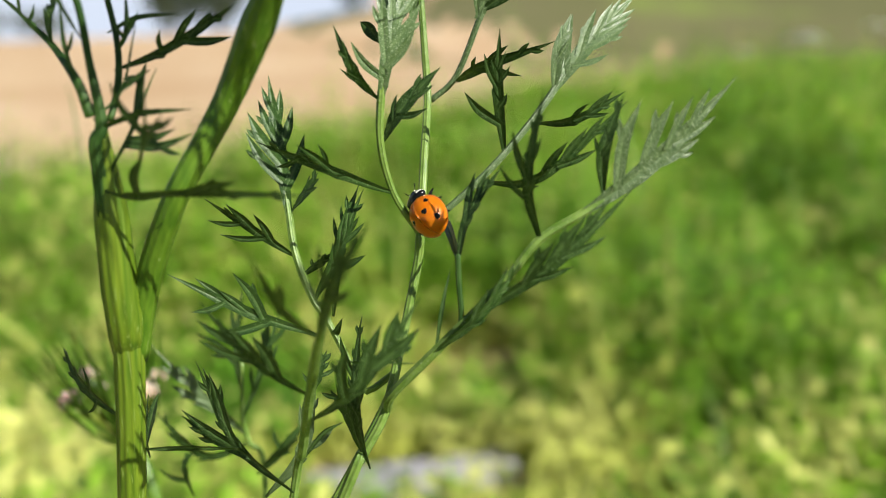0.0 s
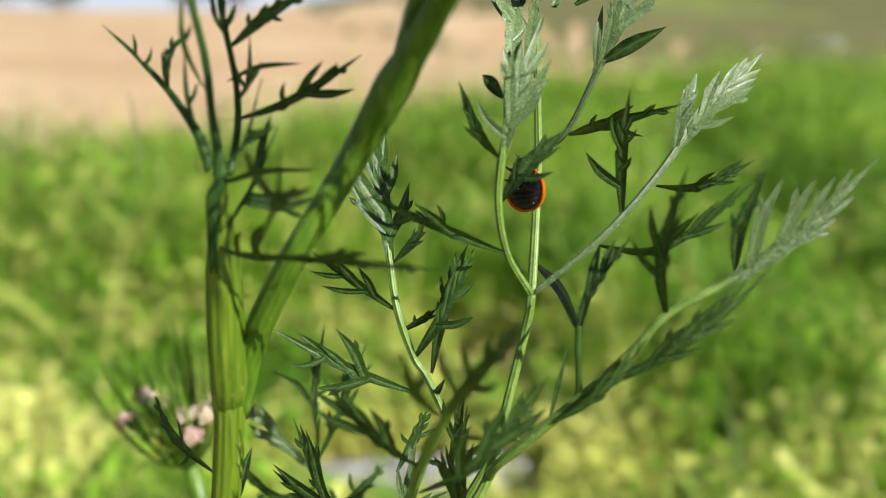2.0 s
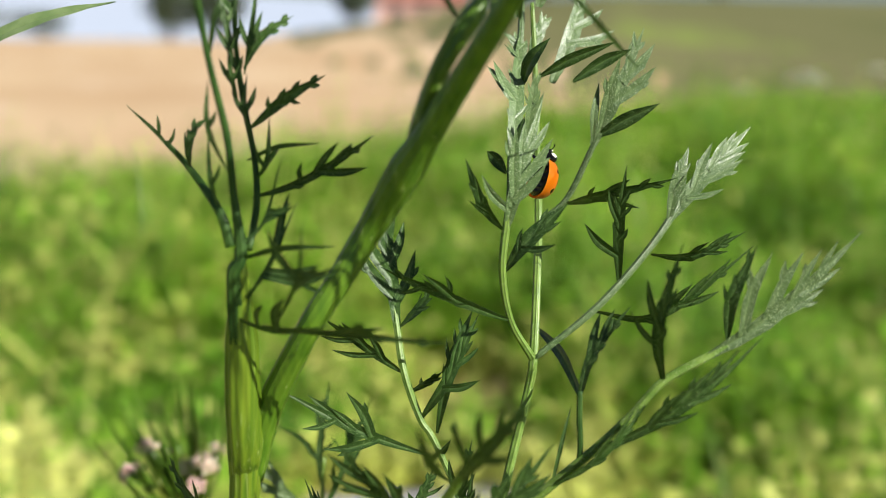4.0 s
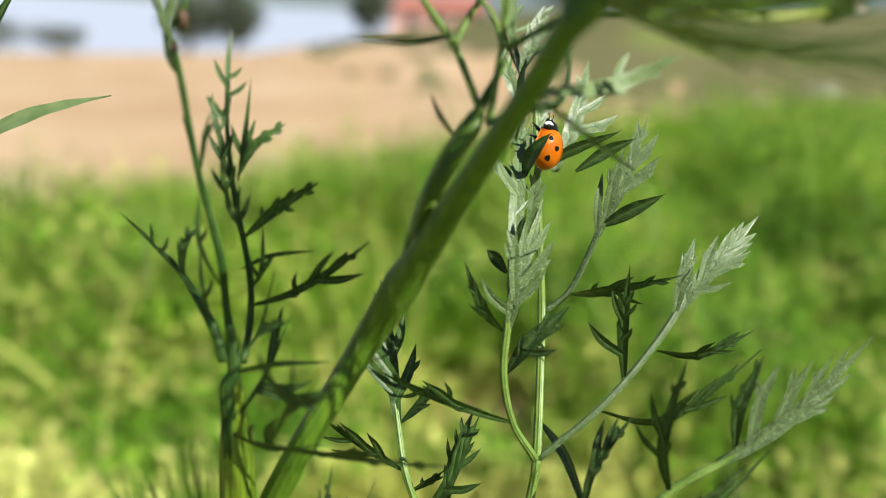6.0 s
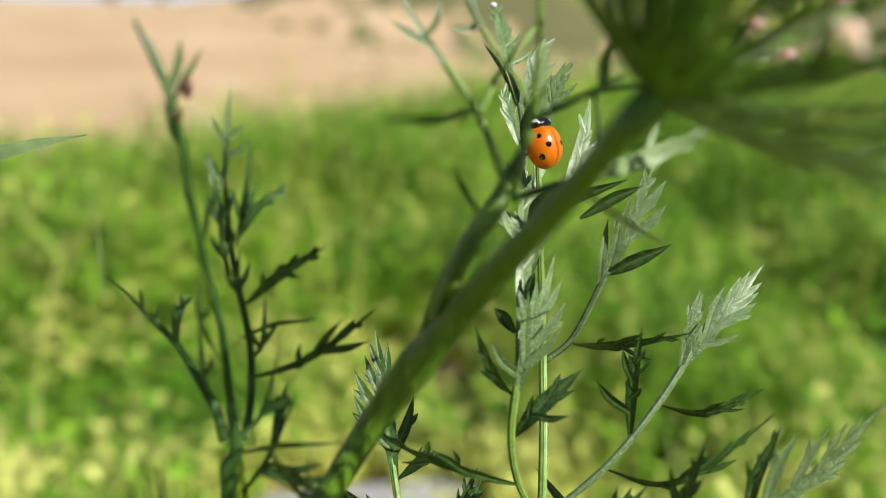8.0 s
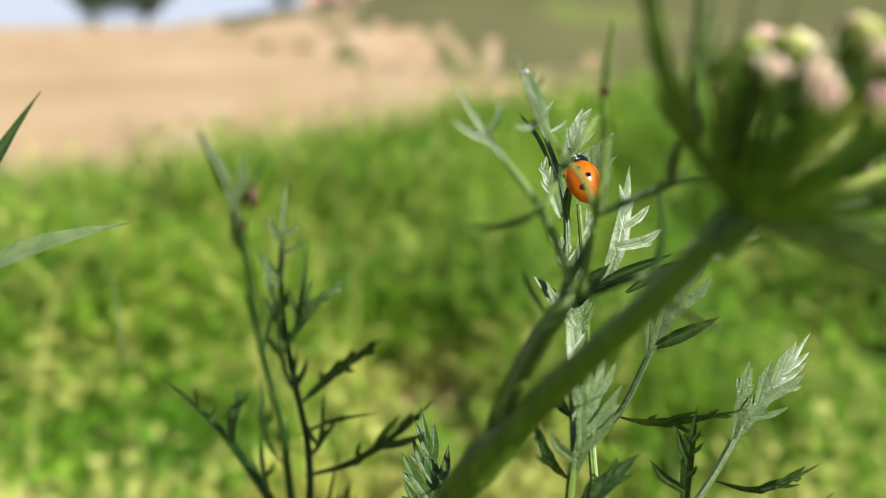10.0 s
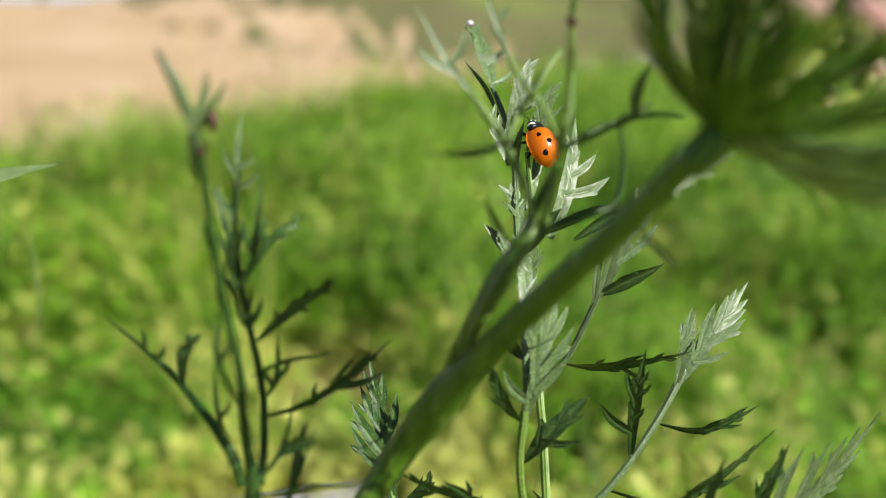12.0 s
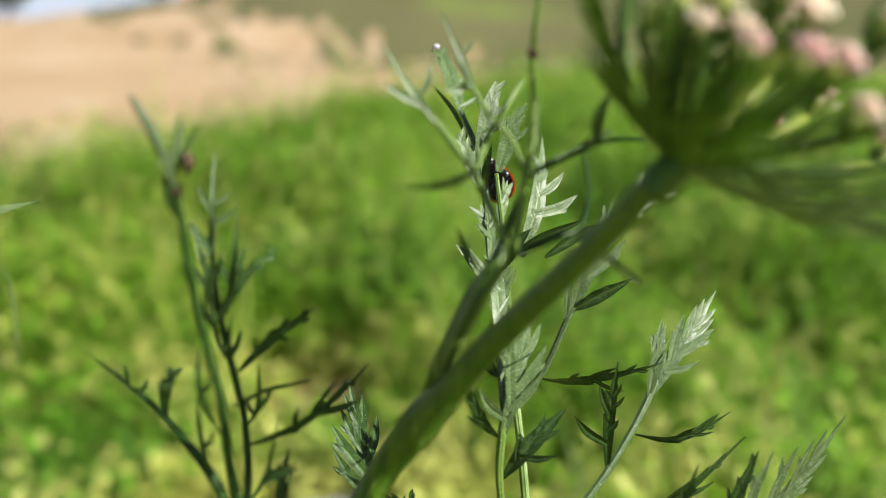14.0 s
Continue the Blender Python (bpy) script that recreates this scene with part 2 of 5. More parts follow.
def leaflet(leaf, points, width, lobes=(), turn=0.0, neck=0.22, belly=0.5, mat=None, name="leaflet", label="", sag=0.06):
    """A cut leaflet in one mesh: a middle blade along points (plan millimetres) and pointed lobes grown from its vein (share of the way,
    degrees to its left, length in mm); turn: degrees by which its upper face is rolled about its own length."""
    width *= 1.2 if 1.0 <= width < 2.3 else 1.0
    bm = bmesh.new()
    vein = bm.verts.layers.float.new("vein")
    count = 26
    line = spline([place(p) for p in points], count)
    wild = random.Random(round(points[-1][0] * 10) * 7919 + round(points[-1][2] * 10))
    chord = (line[-1] - line[0]).normalized()
    face = (FACE - chord * FACE.dot(chord)).normalized()
    face = Matrix.Rotation(radians(turn), 3, chord) @ face
    span = sum((q - p).length for p, q in zip(line, line[1:]))
    arch, twist = wild.uniform(0.0, 0.09) * span, wild.uniform(-26, 26)
    line = [p + face * arch * math.sin(math.pi * k / count) for k, p in enumerate(line)]
    frond(bm, vein, line, face, width * MM, neck, belly, twist, wild.uniform(0.03, 0.08), wild.uniform(0, 6))
    teeth = [(at, 1 if degrees > 0 else -1, radians(max(min(abs(degrees), 80), 12)), length * MM, wild.uniform(-0.1, 0.1) + sag, 0.0) for at, degrees, length in lobes]
    if 0 < len(lobes) < 5 and width > 0.95:  # small teeth between the lobes
        for side in (1, -1):
            at = 0.34 + 0.12 * wild.random()
            while at < 0.86:
                if all(abs(at - t[0]) > 0.09 for t in teeth if t[1] == side):
                    teeth.append((at, side, radians(wild.uniform(22, 34)), width * MM * wild.uniform(1.1, 1.7) * (1.2 - 0.5 * at), wild.uniform(-0.05, 0.15), 1.0))
                at += wild.uniform(0.17, 0.26)
    for k, (at, side, tilt, size, droop, small) in enumerate(teeth):
        i = min(int(at * count), count - 1)
        start = line[i].lerp(line[i + 1], at * count - i)
        along = (line[i + 1] - line[i]).normalized()
        up = Matrix.Rotation(radians(twist * (at - 0.5)), 3, along) @ (face - along * face.dot(along)).normalized()
        left = up.cross(along) * side
        start = start + up * 0.00003 * (1 + k % 4)
        rise = up * (0.1 * size * math.sin(tilt) - 0.45 * droop * size)
        middle = start + (along * math.cos(tilt * 1.14) + left * math.sin(tilt * 1.14)) * size * 0.52 + rise * 0.6
        tip = start + (along * math.cos(tilt * 0.96) + left * math.sin(tilt * 0.96)) * size + rise
        wide = min(max(0.18 * size, 0.0006), 0.0011 + 0.00025 * width) * wild.uniform(0.9, 1.15)
        lean = (up - left * 0.06).normalized()
        sprig = spline([start, middle, tip], 8 if small else 14)
        frond(bm, vein, sprig, lean, wide * (1.3 if small else 1.0), 0.8, 0.42, wild.uniform(-8, 8), 0.03, k)
        if not small and size > 0.0075:  # a tooth on the lobe's outer edge
            j = int(wild.uniform(0.42, 0.58) * 14)
            ahead = (sprig[j + 1] - sprig[j]).normalized()
            out = lean.cross(ahead).normalized() * side
            long = size * wild.uniform(0.24, 0.34)
            frond(bm, vein, spline([sprig[j], sprig[j] + (ahead * 0.82 + out * 0.5) * long * 0.55, sprig[j] + (ahead * 0.9 + out * 0.42) * long], 6), lean, wide * 0.6, 0.8, 0.4)
    return part(name, bm, mat or LEAF, leaf, label)


def rib(plant, points, radii, name="leaf", label="", mat=None, sides=28, ridges=0.13):
    """The stalk of a leaf, ribbed, along points in plan millimetres."""
    bm = bmesh.new()
    stout = 1.12 if max(radii) < 0.6 else 1.0  # leaf branches are winged, stouter than their vein
    tube(bm, [place(p) for p in points], [r * MM * stout for r in radii], 48 if max(radii) > 1.6 else sides, 6 * len(points), ridges * (0.35 if max(radii) > 1.2 else 1.0))
    return part(name, bm, mat or RIB, plant, label)

# ---- the ground: meadow soil, a bare sandy field, a grass slope beyond ----


def along_turn(table, turn):
    """A value read off a table of (degrees, value)."""
    return float(np.interp(turn, [a for a, _ in table], [b for _, b in table]))


MEADOW_END = [(-180, 5.5), (-100, 4.5), (-50, 2.3), (-30, 2.1), (-20, 2.15), (-12, 2.4), (-4, 2.8), (4, 3.2), (10, 3.8), (15, 6), (22, 10), (35, 13), (60, 8), (100, 5.5), (180, 5.5)]
SAND_END = [(-180, 0), (-115, 0), (-80, 300), (-30, 300), (-14, 130), (-8, 62), (0, 36), (8, 24), (16, 15), (30, 8), (38, 5), (46, 0), (180, 0)]
RIDGE = [(-180, 0.6), (-40, 0.7), (-24, 0.75), (-12, 1.4), (-8, 2.4), (-3, 3.6), (3, 5.1), (10, 6.0), (40, 6.0), (90, 3.0), (180, 0.6)]


def height(x, y):
    far = math.hypot(x, y)
    turn = math.degrees(math.atan2(x, y))
    rise = min(max(far - 28, 0), 42) / 42 * along_turn(RIDGE, turn)
    return rise + 0.02 * noise.noise((x * 1.3, y * 1.3, 0)) * min(far, 1)


def ground_sheet():
    bm = bmesh.new()
    rings = [0.0] + [0.15 * 1.115 ** k for k in range(91)]
    steps = 480
    mix = random.Random(12)
    grid = []
    for r in rings[1:]:
        grid.append([bm.verts.new((r * math.sin(2 * math.pi * j / steps), r * math.cos(2 * math.pi * j / steps), height(r * math.sin(2 * math.pi * j / steps), r * math.cos(2 * math.pi * j / steps)))) for j in range(steps)])
    middle = bm.verts.new((0, 0, 0))
    for j in range(steps):
        bm.faces.new((middle, grid[0][j], grid[0][(j + 1) % steps]))
    for a, b in zip(grid, grid[1:]):
        for j in range(steps):
            f = bm.faces.new((a[j], a[(j + 1) % steps], b[(j + 1) % steps], b[j]))
            c = f.calc_center_median()
            turn, far = math.degrees(math.atan2(c.x, c.y)), math.hypot(c.x, c.y)
            wobble = 1 + 0.12 * noise.noise((c.x * 0.7, c.y * 0.7, 3))
            fringe = wobble * (1 + mix.uniform(-0.45, 0.45) + 0.5 * noise.noise((c.x * 0.25, c.y * 0.12, 8)))
            bare = ((c.x - 0.06) / 0.2) ** 2 + ((c.y - 1.2) / 0.3) ** 2 < 1 + 2 * noise.noise((c.x * 6, c.y * 6, 4))
            f.material_index = 1 if bare else 0 if far < along_turn(MEADOW_END, turn) * wobble else 1 if far < along_turn(SAND_END, turn) * fringe else 2
    return tagged(part("ground", bm, [SOIL, SAND, HILL]), "sandy ground with a bare field and grass slope", "ground", kind="structure")


ground_sheet()


def haze():
    """The bright hazy band of sky on the horizon, all round."""
    bm = bmesh.new()
    ring = [(1500 * math.sin(k * math.pi / 48), 1500 * math.cos(k * math.pi / 48)) for k in range(96)]
    rows = [[bm.verts.new((x, y, z)) for x, y in ring] for z in (-20, 90)]
    for k in range(96):
        bm.faces.new((rows[0][k], rows[0][(k + 1) % 96], rows[1][(k + 1) % 96], rows[1][k]))
    return tagged(part("backdrop", bm, HAZE), "bright pale blue sky along the horizon", "sky", kind="structure")


haze()


def stuff_mesh(name, verts, faces, mats, picks, label, category):
    data = bpy.data.meshes.new(name)
    data.from_pydata(verts, [], faces)
    for m in mats:
        data.materials.append(m)
    data.polygons.foreach_set("material_index", picks)
    data.polygons.foreach_set("use_smooth", [True] * len(faces))
    data.update()
    return tagged(new(name, data), label, category, kind="stuff")


def meadow(rng, name, count, near, far, spread, tall, wide, label, dry=0.06, leafy=0.9):
    """Bent grass blades and small side leaves, thick on the ground between two distances."""
    verts, faces, picks = [], [], []
    made = 0
    while made < count:
        turn = rng.uniform(*spread)
        end = min(far, along_turn(MEADOW_END, (turn + 180) % 360 - 180) * (1 + 0.16 * rng.gauss(0, 1)))  # it thins out towards the bare field
        if near >= end:
            continue
        d = math.sqrt(rng.uniform(near ** 2, end ** 2))
        x, y = d * math.sin(radians(turn)), d * math.cos(radians(turn))
        clump = noise.noise((x * 4, y * 4, 7)) + 0.5 * noise.noise((x * 11, y * 11, 2))
        if rng.random() > 0.78 + 0.5 * clump:
            continue
        worn = math.exp(-(((x - 0.03) / 0.12) ** 2 + ((y - 1.22) / 0.2) ** 2) ** 2) * (1 + 0.5 * noise.noise((x * 7, y * 7, 11)))
        if (x + 0.045) ** 2 / 0.026 + (y - 0.86) ** 2 / 0.004 < 1:  # the flat stone
            continue
        h = rng.uniform(*tall) * (0.8 + 0.5 * noise.noise((x * 2.5, y * 2.5, 5))) * (0.85 + 0.16 * min(d, 4.5))
        if rng.random() < 0.05:
            h *= rng.uniform(1.2, 1.7)
        h *= along_turn(((-60, 0.75), (-18, 0.78), (-5, 0.95), (8, 1.05), (60, 1.0)), (turn + 180) % 360 - 180)
        if rng.random() < 0.93 * worn:
            continue
        h *= 1 - 0.66 * math.exp(-(((x - 0.03) / 0.28) ** 2 + ((y - 0.98) / 0.6) ** 2))
        h *= 1 - 0.5 * math.exp(-(((x + 0.26) / 0.25) ** 2 + ((y - 1.0) / 0.4) ** 2))
        made += 1
        z = height(x, y) - 0.004
        a = rng.uniform(0, 2 * math.pi)
        lean = rng.uniform(0.05, 0.7) * h
        dx, dy = math.cos(a), math.sin(a)
        near_right = along_turn(((4, 0.0), (10, 0.0), (17, 0.1), (24, 0.0)), (turn + 180) % 360 - 180) if d < 1.7 else 0.0
        herb = near_right + 0.45 * noise.noise((x * 2.3, y * 2.3, 21)) + 0.45 * noise.noise((x * 6, y * 6, 22)) + along_turn(((-40, -0.42), (-6, -0.38), (2, -0.38), (10, -0.26), (20, -0.1), (30, -0.18), (40, -0.2)), (turn + 180) % 360 - 180)
        pick = 1 if rng.random() < dry + max(-1.1 * herb, 0) * (2.0 if d < 0.95 else 1.0 if d < 1.3 else 0.3) else 2 if herb + rng.uniform(-0.25, 0.25) > 0.12 else 0
        w = rng.uniform(*wide) * (0.8 + 0.3 * d)
        rows = 4
        first = len(verts)
        for i in range(rows):
            s = i / (rows - 1)
            half = w * (1 - s) ** 0.6 / 2 + 0.0002
            px, py, pz = x + dx * lean * s * s, y + dy * lean * s * s, z + h * s * (1 - 0.15 * s)
            verts.append((px - dy * half, py + dx * half, pz))
            verts.append((px + dy * half, py - dx * half, pz))
        for i in range(rows - 1):
            k = first + 2 * i
            faces.append((k, k + 1, k + 3, k + 2))
            picks.append(pick)
        for _ in range(4):
            if rng.random() > leafy:
                continue
            s = rng.uniform(0.35, 1.0)
            b = rng.uniform(0, 2 * math.pi)
            size = rng.uniform(0.011, 0.028) * (0.7 + 0.3 * d)
            px, py, pz = x + dx * lean * s * s, y + dy * lean * s * s, z + h * s * (1 - 0.15 * s)
            ux, uy, uz = math.cos(b) * size, math.sin(b) * size, rng.uniform(-0.2, 0.7) * size
            vx, vy = -math.sin(b) * size * 0.26, math.cos(b) * size * 0.26
            k = len(verts)
            verts += [(px, py, pz), (px + ux * 0.5 + vx, py + uy * 0.5 + vy, pz + uz * 0.6), (px + ux, py + uy, pz + uz), (px + ux * 0.5 - vx, py + uy * 0.5 - vy, pz + uz * 0.6)]
            faces.append((k, k + 1, k + 2, k + 3))
            picks.append(pick)
    return stuff_mesh(name, verts, faces, [MEADOW, DRY, HERB], picks, label, "grass")


def grass_culms(rng, count):
    """Long pale grass stalks with a thin ear, above the meadow."""
    verts, faces = [], []
    for _ in range(count):
        turn, d = radians(rng.uniform(-34, 36)), rng.uniform(0.75, 2.4)
        x, y = d * math.sin(turn), d * math.cos(turn)
        h, lean, a = rng.uniform(0.17, 0.3), rng.uniform(0.02, 0.16), rng.uniform(0, 2 * math.pi)
        base = len(verts)
        for i in range(7):
            s = i / 6
            half = (0.0016, 0.0015, 0.0014, 0.0013, 0.0024, 0.002, 0.0005)[i]
            px, py, pz = x + math.cos(a) * lean * s * s, y + math.sin(a) * lean * s * s, height(x, y) - 0.004 + h * s
            verts += [(px + half * math.cos(b), py + half * math.sin(b), pz) for b in (0.3, 2.4, 4.5)]
        for i in range(6):
            for j in range(3):
                k, n = base + 3 * i, (j + 1) % 3
                faces.append((k + j, k + n, k + 3 + n, k + 3 + j))
    return stuff_mesh("grass_culms", verts, faces, [DRY], [0] * len(faces), "long pale yellow-green grass stalks in the meadow", "grass")


rng = random.Random(5)
meadow(rng, "meadow_grass", 44000, 0.42, 3.8, (-38, 40), (0.17, 0.29), (0.003, 0.007), "dense sunlit green meadow plants and grass", 0.06)
meadow(rng, "far_meadow", 15000, 3.4, 15.0, (5, 44), (0.16, 0.3), (0.004, 0.008), "green herbs thinning out up the slope", 0.08)
meadow(rng, "short_grass", 9000, 0.35, 1.5, (-40, 36), (0.04, 0.1), (0.003, 0.006), "short yellowish grass on the track", 0.6, 0.3)
# Out of view under the lens; added so the ground's bounce light stays green.
meadow(rng, "under_grass", 5000, 0.02, 0.42, (0, 360), (0.1, 0.19), (0.004, 0.008), "unseen low grass that greens the light from below", 0.05)
meadow(rng, "outer_grass", 36000, 0.4, 6.0, (39, 323), (0.15, 0.27), (0.005, 0.01), "meadow grass beyond the view", 0.08)

grass_culms(random.Random(12), 70)

# a flat grey stone by the track


def flat_stone(at, size, turn, label):
    bm = bmesh.new()
    bmesh.ops.create_cube(bm, size=1)
    bmesh.ops.subdivide_edges(bm, edges=bm.edges, cuts=5, use_grid_fill=True)
    for v in bm.verts:
        q = 1 - 0.12 * (abs(v.co.x * 2) ** 4 + abs(v.co.y * 2) ** 4) / 2
        v.co = Vector((v.co.x * size[0] * q, v.co.y * size[1] * q, v.co.z * size[2] * (0.75 + 0.25 * q)))
        v.co += v.co.normalized() * 0.01 * noise.noise(v.co * 18)
    bmesh.ops.rotate(bm, verts=bm.verts, matrix=Matrix.Rotation(radians(turn), 3, "Z"))
    bmesh.ops.translate(bm, verts=bm.verts, vec=Vector(at) + Vector((0, 0, size[2] * 0.42)))
    return tagged(part("flat_stone", bm, STONE), label, "stone")


flat_stone((-0.045, 0.87, height(-0.045, 0.87)), (0.27, 0.045, 0.03), 16, "flat weathered grey stone lying in the short grass")

# ---- far trees and a house on the skyline ----


def far_tree(at, tall, wide, seed, label):
    r = random.Random(seed)
    tree = thing("tree", (at[0], at[1], height(*at) - 0.05), label, "tree", "trees on the skyline")
    foot = Vector((at[0], at[1], height(*at) - 0.05))
    bm = bmesh.new()
    tube(bm, [foot, foot + Vector((0.1, 0, tall * 0.35)), foot + Vector((-0.1, 0.1, tall * 0.75))], [tall * 0.04, tall * 0.028, tall * 0.008], 8, 8)
    for k in range(6):
        a = k * 1.05 + r.random()
        s = foot + Vector((0, 0, tall * r.uniform(0.3, 0.55)))
        tube(bm, [s, s + Vector((math.cos(a) * wide * 0.25, math.sin(a) * wide * 0.25, tall * 0.16)), s + Vector((math.cos(a) * wide * 0.42, math.sin(a) * wide * 0.42, tall * 0.22))], [tall * 0.016, tall * 0.01, tall * 0.004], 6, 6)
    part("trunk", bm, BARK, tree)
    bm = bmesh.new()
    for k in range(900):
        d = Vector((r.gauss(0, 1), r.gauss(0, 1), r.gauss(0, 1))).normalized() * r.uniform(0.45, 1.0)
        lump = 0.75 + 0.35 * noise.noise(d * 2.3 + Vector((seed, 0, 0)))
        c = foot + Vector((d.x * wide * 0.5 * lump, d.y * wide * 0.5 * lump, tall * 0.5 + d.z * tall * 0.52 * lump))
        n = Vector((r.gauss(0, 1), r.gauss(0, 1), r.gauss(0, 1))).normalized()
        u = n.orthogonal().normalized() * r.uniform(0.1, 0.22) * tall * 0.3
        v = n.cross(u) * 0.6
        bm.faces.new([bm.verts.new(c + q) for q in (-u, v, u, -v)])
    part("crown", bm, TREE, tree, "dense dark green crown", smooth=False)


for (turn, far, tall, wide, seed), text in zip(
        [(-26.5, 62, 2.6, 6.5, 1), (-22.8, 66, 2.3, 5.0, 2), (-15.8, 66, 4.8, 5.2, 3), (-13.2, 66, 5.0, 5.0, 4), (-5.3, 64, 4.0, 4.2, 5), (6.0, 66, 4.0, 6.0, 6), (16.0, 66, 4.0, 7.0, 7)],
        ["wide dark green tree on the skyline"] * 2 + ["olive green tree on the skyline"] * 2 + ["dark round tree beside the far house"] + ["green tree on the skyline"] * 2):
    far_tree((far * math.sin(radians(turn)), far * math.cos(radians(turn))), tall, wide, seed, text)


def far_house(turn, far):
    x, y = far * math.sin(radians(turn)), far * math.cos(radians(turn))
    z = height(x, y) - 1.5
    house = thing("house", (x, y, z), "low far house with pinkish walls and red roof", "house")

    def box(name, lo, hi, mat, parent, label=""):
        bm = bmesh.new()
        bmesh.ops.create_cube(bm, size=1)
        for v in bm.verts:
            v.co = Vector([(a + b) / 2 + c * (b - a) for a, b, c in zip(lo, hi, v.co)]) + Vector((x, y, z))
        return part(name, bm, mat, parent, label, smooth=False)
    wall = box("wall", (-3.4, -2, -0.3), (3.4, 2, 2.5), WALL, house)
    bm = bmesh.new()
    a = [bm.verts.new(Vector((x, y, z)) + Vector(q)) for q in ((-3.8, -2.4, 2.5), (3.8, -2.4, 2.5), (3.8, 2.4, 2.5), (-3.8, 2.4, 2.5), (-3.0, 0, 3.6), (3.0, 0, 3.6))]
    for q in ((0, 1, 5, 4), (1, 2, 5), (2, 3, 4, 5), (3, 0, 4), (3, 2, 1, 0)):
        bm.faces.new([a[i] for i in q])
    part("roof", bm, ROOF, house, "red tiled hipped roof", smooth=False)
    for k in (-2, 0, 2):
        box("window", (k - 0.4, -2.06, 1.0), (k + 0.4, -1.98, 1.9), PANE, house)


far_house(-1.2, 73)


def white_flower(at, size, label):
    """A white umbel on a thin stalk among the meadow."""
    foot = Vector((at[0], at[1], height(at[0], at[1]) - 0.004))
    top = Vector(at)
    flower = thing("white_flower", foot, label, "flower", "white flowers in the meadow")
    bm = bmesh.new()
    tube(bm, [foot, foot.lerp(top, 0.5) + Vector((0.01, 0, 0)), top], [0.002, 0.0016, 0.001], 6, 8)
    part("stalk", bm, SHOOT, flower)
    bm = bmesh.new()
    r = random.Random(int(at[0] * 1000))
    for k in range(60):
        a, q = r.uniform(0, 6.3), math.sqrt(r.random())
        c = top + Vector((math.cos(a) * q * size, math.sin(a) * q * size, size * 0.35 * (1 - q * q) + r.uniform(-0.1, 0.1) * size))
        for j in range(5):
            b = j * 1.257 + a
            u = Vector((math.cos(b), math.sin(b), 0.25)) * size * 0.24
            v = Vector((-math.sin(b), math.cos(b), 0)) * size * 0.11
            bm.faces.new([bm.verts.new(c + w) for w in (Vector(), u * 0.6 + v, u, u * 0.6 - v)])
    part("petals", bm, PETAL, flower, "flat white flower head")


for turn, far, z, size in ((20.9, 3.0, 0.46, 0.055), (24.5, 3.3, 0.50, 0.04), (17.6, 3.6, 0.42, 0.03), (26.5, 4.2, 0.56, 0.05), (-1.5, 4.0, 0.42, 0.03)):
    white_flower((far * math.sin(radians(turn)), far * math.cos(radians(turn)), z), size, "small white flower head on a thin green stalk")

# ---- the wild carrot plant: ribbed stem, flower stalk, leaf shoot, cut leaves ----
carrot = thing("wild_carrot_plant", place((-57.3, 133.4, -450)), "tall green wild carrot with ribbed stem, cut leaves and umbel", "plant")
stem = rib(carrot, [(-57.3, 133.4, -449), (-53.3, 131.4, -250), (-48.3, 128.4, -130), (-46.3, 126.4, -85), (-44.6, 124.5, -62.8), (-43.6, 123.5, -51), (-43, 123.1, -40.8), (-43.1, 122.6, -35.8), (-43, 122, -29.3)], [2.1, 2.1, 2.1, 2.05, 2.0, 1.98, 2.1, 1.8, 0.9], name="stem", label="ribbed yellow-green main stem", mat=STEM_LOW)
sheath = rib(stem, [(-43.2, 119.5, -8.7), (-43.1, 119.9, -12.5), (-43.1, 120.3, -16.4), (-43.1, 120.7, -21.1), (-43, 121.2, -29.2), (-42.8, 121.8, -35), (-42.9, 122.6, -38.3), (-43.5, 123.7, -41.3)], [0.57, 1.0, 1.55, 2.15, 2.4, 2.45, 2.45, 1.9], name="sheath", label="swollen yellow-green leaf sheath", mat=STEM_LOW)
rib(sheath, [(-42.6, 118.4, -9.5), (-41.5, 118.6, -15), (-40.9, 118.9, -22), (-40.7, 119.4, -29), (-40.9, 120.2, -35)], [0.08, 0.22, 0.26, 0.22, 0.1], name="membrane", label="pale dry sheath margin", mat=PALE_BRACT, ridges=0.0)
flower_stalk = rib(carrot, [(-42.2, 124.0, -42.3), (-39.6, 122.6, -31.1), (-34.4, 119.3, -19.5), (-30.5, 119.7, -12.6), (-26.7, 120.1, -5.8), (-22, 116.8, 3), (-19.9, 114.6, 6.7), (-16.7, 111.2, 12.7), (-12.8, 105.5, 20), (-8.8, 99.8, 27.4), (-5.2, 94, 35.3)], [1.5, 1.8, 1.62, 1.59, 1.74, 2.19, 1.74, 1.51, 1.36, 1.25, 1.21], name="flower_stalk", label="thick leaning flower stalk", mat=STEM)
rachis = rib(carrot, [(-47.3, 131.4, -150), (-14.7, 125.4, -66), (-11.3, 126.4, -58.4), (-7.8, 127.3, -51.6), (-5.4, 131.1, -41.8), (-3.2, 133.9, -31.4), (-2.7, 134.3, -26.1), (-2.2, 140.6, -15.8), (-1.8, 147.3, -8), (-2.2, 149.2, -0.8), (-2.9, 151.1, 8.5), (-3.5, 152.9, 17.2), (-4.2, 155.8, 26)], [0.88, 0.78, 0.73, 0.67, 0.62, 0.62, 0.62, 0.57, 0.57, 0.52, 0.47, 0.41, 0.31], label="long grooved leaf stalk")
